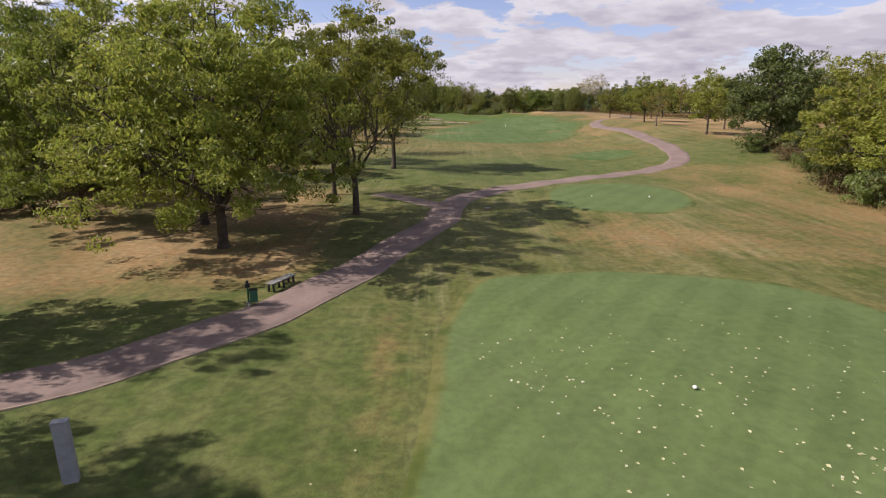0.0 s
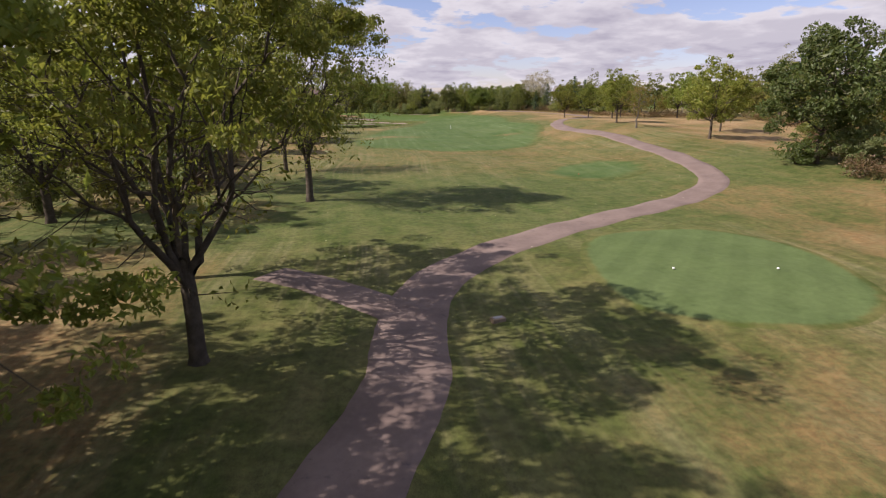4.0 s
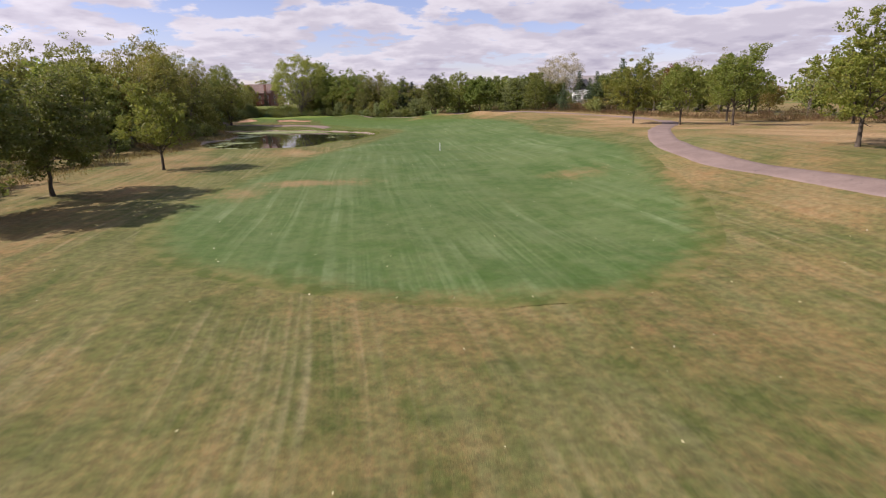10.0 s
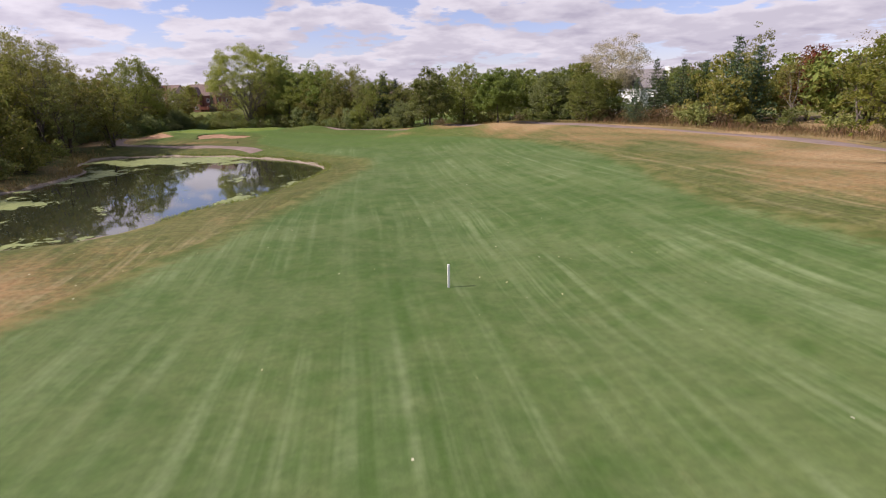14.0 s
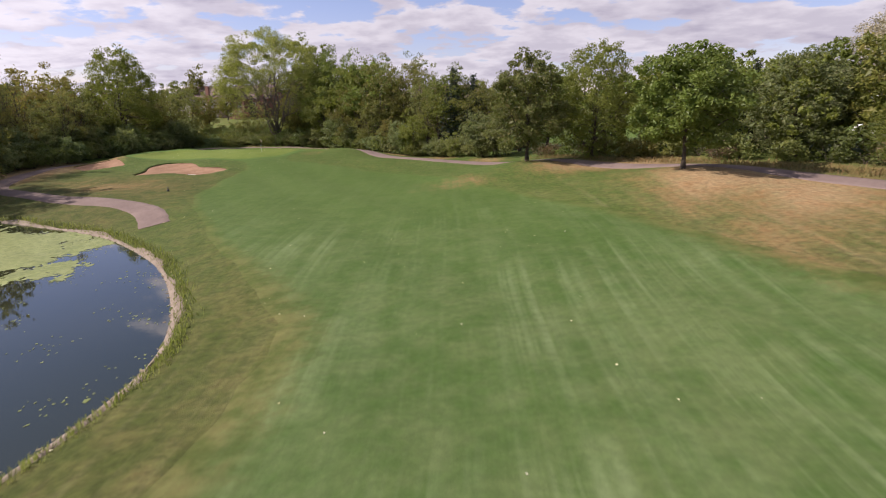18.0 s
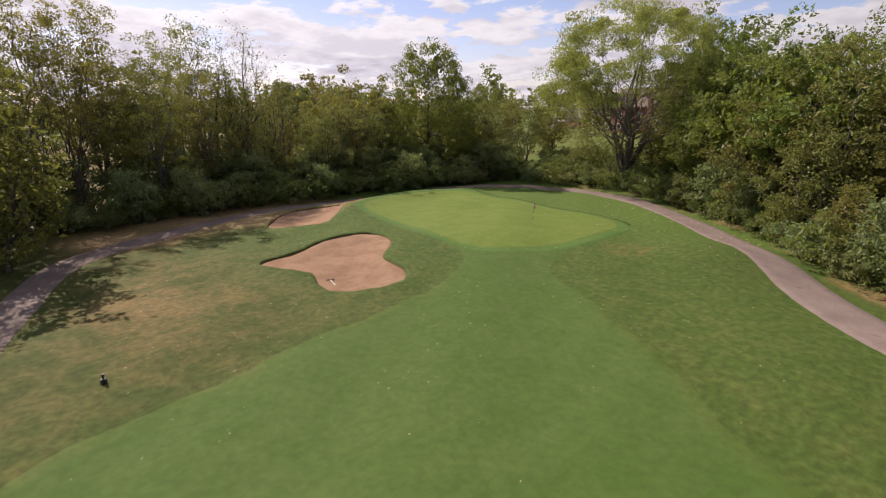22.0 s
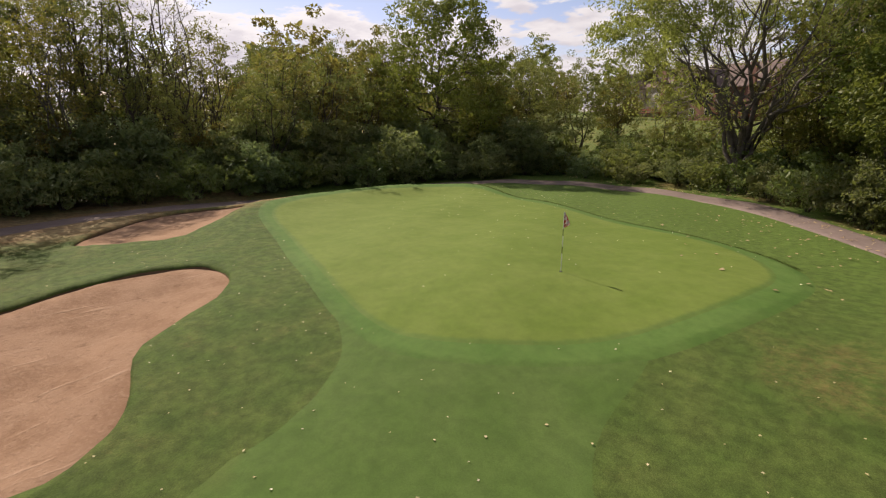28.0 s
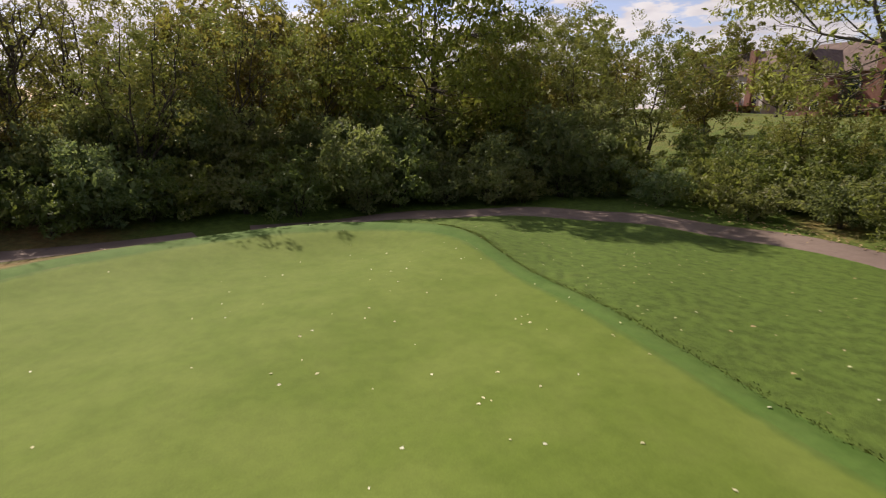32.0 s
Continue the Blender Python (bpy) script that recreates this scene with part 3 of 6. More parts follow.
def ground():
    xs, ys = spaced(-62, 80, 0.9, -38, 8, 0.42), spaced(-20, 345, 0.9, 272, 316, 0.42)
    gx, gy = np.meshgrid(xs, ys)
    z = height(gx.ravel(), gy.ravel())
    nx, ny = len(xs), len(ys)
    i = (np.arange(ny - 1)[:, None] * nx + np.arange(nx - 1)[None, :]).ravel()
    me = mesh_from("ground", np.column_stack([gx.ravel(), gy.ravel(), z]), np.column_stack([i, i + 1, i + nx + 1, i + nx]), [ROUGH])
    lawn_map(me)
    return tagged(new("ground", me), "rough mown grass, green with large dried-out straw patches", "grass", kind="structure")


ground()


def lay(name, outline, mat, lift, label, category, rings=14, edge=0.55, level=None):
    """A sheet inside an outline that follows the ground, turned down at its edge."""
    n, c = len(outline), outline.mean(0)
    scales = list(np.linspace(0.0, 1.0, rings + 1)[1:])
    verts, faces = [(c[0], c[1], h(*c) + lift)], []
    ring_pts = np.vstack([c + (outline - c) * s for s in scales] + [c + (outline - c) * (1 + edge / np.linalg.norm(outline - c, axis=1)[:, None])])
    level = level or height
    z = level(ring_pts[:, 0], ring_pts[:, 1]) + lift
    z[-n:] -= lift + 0.05
    verts[0] = (c[0], c[1], float(level(np.array([c[0]]), np.array([c[1]]))[0]) + lift)
    verts += list(np.column_stack([ring_pts, z]))
    for i in range(n):
        j = (i + 1) % n
        faces.append((0, 1 + i, 1 + j, 1 + j))
        for r in range(rings):
            a = 1 + r * n
            faces.append((a + i, a + n + i, a + n + j, a + j))
    bm = bmesh.new()
    vs = [bm.verts.new(v) for v in verts]
    for f in faces:
        bm.faces.new([vs[k] for k in dict.fromkeys(f)])
    bmesh.ops.recalc_face_normals(bm, faces=bm.faces)
    me = bpy.data.meshes.new(name)
    bm.to_mesh(me)
    bm.free()
    for p in me.polygons:
        p.use_smooth = True
    me.materials.append(mat)
    lawn_map(me)
    rim_map(me, outline)
    return tagged(new(name, me), label, category, kind="structure")


def ragged(p, seed, size=0.16):
    """A mown edge that wanders a little."""
    n = len(p)
    k = np.arange(n)
    off = size * (np.sin(k * 0.83 + seed) + 0.7 * np.sin(k * 1.9 + 2 * seed) + 0.5 * np.sin(k * 0.31 + 3 * seed))
    off *= np.clip((k - 26) / 20, 0, 1) * np.clip((n - 10 - k) / 12, 0, 1)
    t = np.gradient(p, axis=0)
    t /= np.linalg.norm(t, axis=1)[:, None]
    return p + np.column_stack([-t[:, 1], t[:, 0]]) * off[:, None]


def strip(name, left, right, mat, lift, label, category, across=10, skirt=0.6):
    """A sheet between two lines that follows the ground."""
    rows = []
    for a, b in zip(left, right):
        side = (a - b) / (np.linalg.norm(a - b) + 1e-9)
        pts = [a + side * skirt] + [a + (b - a) * k / across for k in range(across + 1)] + [b - side * skirt]
        rows.append(pts)
    pts = np.array(rows)
    n, k = pts.shape[:2]
    flat = pts.reshape(-1, 2)
    z = height(flat[:, 0], flat[:, 1]) + lift
    z = z.reshape(n, k)
    z[:, 0] -= lift + 0.06
    z[:, -1] -= lift + 0.06
    i = (np.arange(n - 1)[:, None] * k + np.arange(k - 1)[None, :]).ravel()
    me = mesh_from(name, np.column_stack([flat, z.ravel()]), np.column_stack([i, i + k, i + k + 1, i + 1])[:, ::-1], [mat])
    lawn_map(me)
    if mat == FAIRWAY:
        rim_map(me, np.vstack([left, right[::-1]]))
    me.validate()
    if me.polygons[len(me.polygons) // 2].normal.z < 0:
        me.flip_normals()
    return tagged(new(name, me), label, category, kind="structure")


# the fairway, from its near arc to the neck before the green
fair_left = line([(14.5, 114.6), (8, 116.6), (2.7, 119.6), (-2.5, 124), (-5.5, 131), (-5.6, 142), (-3, 155), (-0.5, 165), (2.2, 176), (6.4, 187), (10.3, 200), (13.5, 211), (16.5, 221), (16, 229.5), (9, 241), (2, 252.5), (-2.4, 261), (-3.9, 271), (-4.4, 278), (-5.3, 283.6), (-7.0, 286.6), (-9.6, 288.1)], 8)
fair_right = line([(16.5, 114.4), (21.5, 115.4), (26.5, 119), (29.6, 124), (32.5, 131), (36, 142), (39.5, 153), (40.5, 164), (40, 176), (40.3, 188), (42.5, 199), (43.5, 210), (42.5, 220), (40, 230), (36.5, 240), (31.5, 250.5), (27, 259.5), (21.5, 270), (12.5, 278), (4.2, 284.3), (-0.9, 287.7), (-2.4, 291.9)], 8)
strip("fairway", ragged(fair_left, 1.0), ragged(fair_right, 2.3), FAIRWAY, 0.02, "closely mown green fairway with pale wheel streaks", "fairway", 36)
lay("green_collar", GREEN_EDGE.mean(0) + (GREEN_EDGE - GREEN_EDGE.mean(0)) * 1.075, COLLAR, 0.03, "short darker grass collar around the putting green", "grass", 22)
lay("putting_green", GREEN_EDGE, GREEN, 0.045, "smooth yellow-green putting green on a mound", "putting green", 22)
lay("tee_box_1", loop([(-0.8, 6), (-0.5, 12.3), (-0.2, 15), (0, 19), (0.6, 22), (1.8, 25.4), (4, 26.8), (9.5, 27), (14.8, 26), (18.5, 22.7), (20, 16), (19, 8), (12, 1), (3, 0)]), TEE, 0.035, "mown tee box littered with pale fallen leaves", "tee box")
lay("tee_box_2", loop([(9.7, 49), (11.5, 55.5), (15, 58.3), (20, 58), (23, 54.5), (23.3, 50), (21.2, 45.2), (17, 42.7), (12.5, 43.4), (10, 45.5)]), TEE, 0.035, "small oval tee box beside the cart path", "tee box")
lay("tee_box_3", loop([(18.4, 87), (21, 92), (26, 95.5), (31, 94.5), (33, 90), (30.5, 84.5), (25.5, 80.8), (20.5, 81.5)]), FAIRWAY, 0.035, "forward tee box inside the path's bend", "tee box")
for k, edge in enumerate(SANDS):
    mid = edge.mean(0)
    lay(f"bunker_{k + 1}", edge, SAND, 0.0, "bunker of raked reddish sand with a grass lip", "bunker", 18, 0.2, sand_height)


def bunker_lip(edge):
    """The cut soil edge that stands above the sand."""
    out = np.gradient(edge, axis=0)
    out = np.column_stack([out[:, 1], -out[:, 0]]) / np.linalg.norm(out, axis=1)[:, None]
    if away(*(edge[:1] + out[:1] * 0.3).T, edge)[0] < 0:
        out = -out
    z = lie(edge[:, 0], edge[:, 1])
    n = len(edge)
    wave = 0.03 * np.sin(np.arange(n) * 1.7) + 0.02 * np.sin(np.arange(n) * 0.6)
    far = edge + out * 0.8
    rows = [np.column_stack([edge + out * 0.05, z - 0.4]), np.column_stack([edge + out * 0.06, z - 0.02 + wave]), np.column_stack([edge + out * 0.16, z + 0.09 + wave]), np.column_stack([edge + out * 0.45, z + 0.115]), np.column_stack([far, height(far[:, 0], far[:, 1]) - 0.03])]
    i = np.arange(n)
    j = (i + 1) % n
    faces = np.vstack([np.column_stack([i + k * n, j + k * n, j + (k + 1) * n, i + (k + 1) * n]) for k in range(4)])
    me = mesh_from("bunker_lip", np.vstack(rows), faces, [SOIL, ROUGH])
    me.polygons.foreach_set("material_index", np.repeat([0, 1, 1, 1], n).astype(np.int32))
    lawn_map(me)
    tagged(new("bunker_lip", me), "grass lip with a dark cut soil edge round a bunker", "bunker lip", kind="structure")


for edge in SANDS:
    bunker_lip(edge)


def pond():
    mid = POND.mean(0)
    out = mid + (POND - mid) * (1 + 0.9 / np.linalg.norm(POND - mid, axis=1)[:, None])
    me = bpy.data.meshes.new("pond_water")
    me.from_pydata([(x, y, WATER_LEVEL) for x, y in out], [], [list(range(len(out)))])
    me.materials.append(WATER)
    if me.polygons[0].normal.z < 0:
        me.flip_normals()
    tagged(new("pond_water", me), "dark still pond water reflecting sky and trees", "pond", kind="structure")


pond()


def shore():
    """Trodden mud round the water's edge."""
    n = len(POND)
    out = np.roll(POND, -1, 0) - np.roll(POND, 1, 0)
    out = np.column_stack([out[:, 1], -out[:, 0]]) / np.linalg.norm(out, axis=1)[:, None]
    if away(*(POND[:1] + out[:1] * 0.5).T, POND)[0] < 0:
        out = -out
    k = np.arange(n)
    wide = 0.32 + 0.14 * np.sin(k * 0.9) + 0.12 * np.sin(k * 2.3) + 0.08 * np.sin(k * 4.1)
    rows = [POND - out * 0.15, POND + out * 0.12, POND + out * wide[:, None], POND + out * (wide + 0.15)[:, None]]
    flat = np.vstack(rows)
    z = height(flat[:, 0], flat[:, 1]) + np.repeat([0.0, 0.1, 0.08, -0.12], n)
    j = (k + 1) % n
    faces = np.vstack([np.column_stack([k + r * n, j + r * n, j + (r + 1) * n, k + (r + 1) * n]) for r in range(3)])
    tagged(new("shore", mesh_from("shore", np.column_stack([flat, z]), faces, [MUD])), "narrow tan mud rim round the pond", "shore", kind="structure")


shore()


def road(name, mids, width, label):
    p = line(mids, 10)
    t = np.gradient(p, axis=0)
    t /= np.linalg.norm(t, axis=1)[:, None]
    side = np.column_stack([-t[:, 1], t[:, 0]])
    wob = 0.025 * np.sin(np.arange(len(p)) * 0.9) + 0.02 * np.sin(np.arange(len(p)) * 2.3)
    a, b = p + side * (width / 2 + wob[:, None]), p - side * (width / 2 - 0.7 * wob[:, None])
    strip(name, a, b, PATH, 0.035, label, "cart path", 5, 0.12)
    return a, b


PATH_MID = [(-34, 4), (-24, 9), (-14, 15), (-10.6, 17.6), (-7.7, 21.2), (-5.4, 26), (-3.6, 31), (-1.8, 36.2), (-0.2, 40.6), (0.2, 44.5), (1.0, 48.4), (2.9, 52.0), (5.9, 55.2), (10.4, 59.1), (14.6, 61.9), (19.1, 64.5), (26.7, 69.5), (30.7, 72.8), (33.4, 76.4), (35.7, 82.2), (37.6, 91), (38.9, 100), (39.8, 110), (40.1, 120), (39.5, 129), (39, 136), (39.9, 143.6), (42.6, 152.5), (49, 165), (56, 175.5), (62.8, 185.3), (66.8, 194), (68, 203), (66, 213), (61.3, 222), (57.3, 232), (53.3, 242), (47, 253.6), (38.5, 264.8), (31.5, 273.5), (25.8, 280.2), (18.2, 286.4), (12.2, 293.7), (6.7, 301.3), (0.3, 309.1), (-6, 316), (-12.5, 321), (-19, 323.2), (-26, 321.6), (-31.5, 317.6), (-35.3, 311.5), (-37, 304)]
_, border = road("cart_path_1", PATH_MID, 2.75, "winding cart path of worn purplish-grey asphalt")
border = border[18:56]
out = np.gradient(border, axis=0)
out = np.column_stack([out[:, 1], -out[:, 0]]) / np.linalg.norm(out, axis=1)[:, None]
strip("path_edging", border + out * 0.02, border + out * 0.075, EDGING, 0.05, "pale concrete edging along the cart path", "edging", 2, 0.03)
road("cart_path_2", [(-37.2, 301.5), (-37, 293), (-36, 284.5), (-33.5, 276), (-28.5, 267.6), (-20, 263), (-13, 260.1), (-8, 258.1), (-4.5, 255.5), (-2.4, 252.9), (-0.9, 250.4)], 2.3, "short cart path of purplish-grey asphalt beside the pond")
road("cart_path_3", [(0.5, 46.3), (-1.8, 48.7), (-4.2, 50.9), (-6.4, 52.4)], 2.2, "asphalt path stub running off under the trees")


# ---- trees ----
def tubes(strands, most=5):
    """Tapered round strands, each (points, radii), as one set of corners and faces; twigs have three sides."""
    verts, faces, base = [], [], 0
    for pts, rad in strands:
        sides = 3 if len(pts) == 3 and most < 8 else most
        ring = np.linspace(0, 2 * np.pi, sides, endpoint=False)
        pts, rad = np.asarray(pts, float), np.asarray(rad, float)
        t = np.gradient(pts, axis=0)
        t /= np.linalg.norm(t, axis=1)[:, None] + 1e-9
        ref = np.where(np.abs(t[:, 2:3]) > 0.9, np.array([[1.0, 0, 0]]), np.array([[0, 0, 1.0]]))
        u = np.cross(t, ref)
        u /= np.linalg.norm(u, axis=1)[:, None] + 1e-9
        v = np.cross(t, u)
        n = len(pts)
        verts.append((pts[:, None] + rad[:, None, None] * (np.cos(ring)[None, :, None] * u[:, None] + np.sin(ring)[None, :, None] * v[:, None])).reshape(-1, 3))
        i = np.arange(n - 1)[:, None] * sides + np.arange(sides)[None, :]
        j = np.arange(n - 1)[:, None] * sides + (np.arange(sides)[None, :] + 1) % sides
        faces.append(base + np.stack([i, j, j + sides, i + sides], -1).reshape(-1, 4))
        base += n * sides
    return np.vstack(verts), np.vstack(faces)


def leaf_set(rng, centres, size, slim=0.5, droop=0.3, up=0.6, out=None):
    """Single folded leaves, four corners each, round the given centres."""
    n = len(centres)
    u = rng.normal(size=(n, 3))
    u[:, 2] -= droop
    u /= np.linalg.norm(u, axis=1)[:, None]
    w = rng.normal(size=(n, 3))
    w[:, 2] += up
    if out is not None:
        w += out
    v = np.cross(w, u)
    v /= np.linalg.norm(v, axis=1)[:, None] + 1e-9
    w = np.cross(u, v)
    s = (size * rng.uniform(0.65, 1.35, n))[:, None]
    fold = w * s * 0.12
    verts = np.stack([centres - u * s * 0.5, centres + v * s * slim * 0.5 + fold, centres + u * s * 0.5, centres - v * s * slim * 0.5 + fold], 1).reshape(-1, 3)
    return verts, np.arange(n * 4).reshape(-1, 4)


def bend(a, b, rng, n=6, sag=0.0, wob=0.06):
    t = np.linspace(0, 1, n)[:, None]
    d = np.linalg.norm(b - a)
    p = a + (b - a) * t + rng.normal(size=(n, 3)) * d * wob * np.sin(np.pi * t)
    p[:, 2] += (np.sin(np.pi * t) * d * sag)[:, 0]
    return p


PROTO = {}


def forks(rng, r0, clear, high, radius, n, lean, steep, bow):
    """A short trunk that divides into ascending limbs, each with two orders of branches."""
    groups = [[(np.array([(0, 0, -0.25), (0.0, 0, 0.35), (0.03, 0, clear * 0.5), (0.02, 0.03, clear * 0.85), (0.0, 0.05, clear + 0.5)]), r0 * np.array([1.6, 1.08, 0.98, 0.92, 0.7]))]]
    nodes = [(groups[0][0][0][k], r0 * 0.5, 0) for k in (3, 4)]
    for k in range(n):
        az = 2.4 * k + rng.uniform(-0.35, 0.35)
        far = radius * (0.12 if k == 0 else rng.uniform(0.3, 0.78 - 0.25 * steep))
        rise = high * (0.9 if k == 0 else rng.uniform(0.6, 0.88) - 0.18 * far / radius * (1 - steep))
        way = np.array([math.cos(az), math.sin(az), 0.0])
        start = np.array([0.0, 0.04, clear * rng.uniform(0.8, 1.1)])
        end = way * far + (lean * high * 0.3, 0, rise)
        p = bend(start, end, rng, 9, 0.0, 0.03)
        t = np.linspace(0, 1, 9)
        p += way * (np.sin(np.pi * t) * far * bow * (1 - 0.7 * steep))[:, None]
        rad = r0 * rng.uniform(0.46, 0.62) * (1 - 0.86 * t)
        own = len(groups)
        strands = [(p, rad)]
        nodes += [(q, r, own) for q, r in zip(p[2:], rad[2:])]
        for j in range(6):
            f = 2.2 + j * 0.95
            a = np.array([np.interp(f, np.arange(9), p[:, c]) for c in range(3)])
            r = np.interp(f, np.arange(9), rad) * 0.6
            side = az + (1 if j % 2 else -1) * rng.uniform(0.4, 1.4)
            long = radius * rng.uniform(0.28, 0.55) * (1.15 - 0.07 * j)
            b = a + np.array([math.cos(side), math.sin(side), rng.uniform(0.45, 1.1) + steep * 0.4]) * long
            b[2] = min(b[2], high * 0.95)
            q = bend(a, b, rng, 6, -0.08, 0.05)
            w = r * (1 - 0.8 * np.linspace(0, 1, 6))
            strands.append((q, w))
            nodes += [(x, y, own) for x, y in zip(q[1:], w[1:])]
            for m in range(3):
                c = q[2 + m]
                s3 = side + rng.uniform(-1.3, 1.3)
                e = c + np.array([math.cos(s3), math.sin(s3), rng.uniform(0.1, 1.0)]) * long * rng.uniform(0.3, 0.55)
                u = bend(c, e, rng, 4, -0.06, 0.06)
                strands.append((u, w[2 + m] * 0.6 * np.array([1, 0.75, 0.5, 0.25])))
                nodes += [(x, 0.015, own) for x in u[1:]]
        groups.append(strands)
    return groups, nodes


def broadleaf(key, seed, high, radius, clear, limbs=9, clusters=260, per=26, leaf=0.3, spread=0.62, mat=None, bark=None, stems=1, lean=0.0, slim=0.5, hollow=0.45, lumps=0.5, squash=1.0, base_r=None, droop=0.3, taper=0.0, core=2.2, bare=0.0, split=False, flare=0.5, steep=0.0, fork=0, skirt=None, bow=0.22, gaps=None):
    """Meshes of a broad-leaved tree or shrub: trunk, limbs and crown. bare: the height below which few leaves are left."""
    rng = np.random.default_rng(seed)
    top = clear + (high - clear) * 0.62
    r0 = base_r or (0.05 + 0.014 * high) / math.sqrt(stems)
    nodes, groups = [], []
    if fork:
        groups, nodes = forks(rng, r0, clear, high, radius, fork, lean, steep, bow)
    for s in range(0 if fork else stems):
        az = 2 * np.pi * s / stems + rng.uniform(-0.4, 0.4)
        out = np.array([math.cos(az), math.sin(az), 0]) if stems > 1 else np.zeros(3)
        foot = out * r0 * (1.3 if stems > 1 else 0)
        tip = np.array([lean * high * 0.4, 0, top]) + out * radius * (flare if stems > 1 else 0) + rng.normal(size=3) * (0.03 * high, 0.03 * high, 0)
        p = bend(foot, tip, rng, 9, 0.0, 0.02)
        p[0, 2] = -0.25
        rad = r0 * (1 - 0.8 * np.linspace(0, 1, 9)) * np.where(np.arange(9) == 0, 1.5, 1.0)
        own = len(groups)
        groups.append([(p, rad)])
        nodes += [(q, r, own) for q, r in zip(p[3:], rad[3:])]
        count = max(2, limbs // stems)
        for k in range(count):
            f = (k + 0.5) / count
            i = np.interp(clear + (top - clear) * f * 0.95, p[:, 2], np.arange(9))
            start = np.array([np.interp(i, np.arange(9), p[:, c]) for c in range(3)])
            a = az + k * 2.4 + rng.uniform(-0.3, 0.3) if stems == 1 else az + rng.uniform(-0.9, 0.9)
            rise = rng.uniform(0.3, 0.6) + 0.9 * f + steep
            reach = radius * rng.uniform(0.72, 0.95) * (1 - 0.45 * f) * (1.0 if stems == 1 else 0.62)
            end = start + np.array([math.cos(a) * reach, math.sin(a) * reach, reach * rise + 0.12 * (high - start[2])])
            end[2] = min(end[2], high * rng.uniform(0.8, 0.94))
            b = bend(start, end, rng, 7, -0.08, 0.045)
            r = np.interp(i, np.arange(9), rad) * 0.62 * (1 - 0.8 * np.linspace(0, 1, 7))
            nodes += [(q, s2, len(groups)) for q, s2 in zip(b[2:], r[2:])]
            groups.append([(b, r)])
    pos, thick, owner = np.array([n[0] for n in nodes]), np.array([n[1] for n in nodes]), [n[2] for n in nodes]
    d = rng.normal(size=(clusters, 3))
    d /= np.linalg.norm(d, axis=1)[:, None]
    lump = np.array([noise.noise(Vector(q * 1.7) + Vector((seed * 3.1, 0, 0))) for q in d])
    r = (hollow + (1 - hollow) * rng.uniform(0, 1, clusters) ** 0.6) * (1 + lumps * lump)
    skirt = clear if skirt is None else skirt
    half = (high - skirt * 0.85) / 2
    c = d * r[:, None] * np.array([radius, radius, half * squash])
    c[:, :2] *= (1 - taper * np.clip(c[:, 2:3] / half, -0.4, 1))
    c += np.array([lean * high * 0.25, 0, high - half])
    c[:, 2] = np.maximum(c[:, 2], 0.25 + 0.3 * skirt)
    for n, q in enumerate(c):
        if n % 3 and key.endswith(("_wood", "shrub_a", "shrub_b", "shrub_c")):
            continue
        gap = np.linalg.norm(pos - q, axis=1) + 0.6 * np.maximum(0, pos[:, 2] - q[2])
        i = int(np.argmin(gap))
        t = bend(pos[i], q, rng, 3, -0.06, 0.08)
        groups[owner[i]].append((t, min(thick[i] * 0.6, 0.012 + 0.006 * gap[i]) * np.array([1, 0.7, 0.25])))
    counts = rng.integers(int(per * 0.5), int(per * 1.5) + 1, clusters)
    if gaps is not None:
        open_air = np.array([noise.noise(Vector(q * 0.42) + Vector((seed * 1.7, 0, 0))) < gaps for q in c])
        counts = np.where(open_air, 0, counts)
    if bare:
        counts = (counts * (0.09 + 0.91 * sstep(bare, bare * 1.35, c[:, 2]))).astype(int)
    centres = np.repeat(c, counts, 0)
    # each spray of leaves is a small dome, its leaves facing outwards
    puff = np.repeat(rng.uniform(0.6, 1.35, clusters), counts)[:, None]
    off = rng.normal(size=centres.shape)
    off /= np.linalg.norm(off, axis=1)[:, None]
    off *= rng.uniform(0.25, 1.0, (len(off), 1)) ** 0.5
    centres = centres + off * puff * np.array([spread, spread, spread * 0.66]) * 1.75
    centres[:, 2] = np.maximum(centres[:, 2], 0.1)
    v, f = leaf_set(rng, centres, leaf, slim, droop, 0.3, off * 1.6)
    if core:
        # larger sprays added inside the crown to block light and deepen its shade
        inner = np.repeat(c[c[:, 2] > bare], 4, 0)
        inner = inner + (np.array([0, 0, high - half]) - inner) * rng.uniform(0.05, 0.5, (len(inner), 1)) + rng.normal(size=inner.shape) * spread
        inner[:, 2] = np.maximum(inner[:, 2], 0.3)
        v2, f2 = leaf_set(rng, inner, leaf * core, max(slim, 0.5), droop)
        v, f = np.vstack([v, v2]), np.vstack([f, f2 + len(v)])
    parts = []
    if split:
        for k, strands in enumerate(groups):
            name = "trunk" if k == 0 or (not fork and k % (len(groups) // stems) == 0) else "limb"
            parts.append((name, mesh_from(name, *tubes(strands, 7 if name == "trunk" else 5), [bark or BARK])))
    else:
        parts.append(("trunk", mesh_from("trunk", *tubes([t for s in groups for t in s], 5), [bark or BARK])))
    PROTO[key] = parts + [("crown", mesh_from("crown", v, f, [mat or ASH_LEAF], False))]


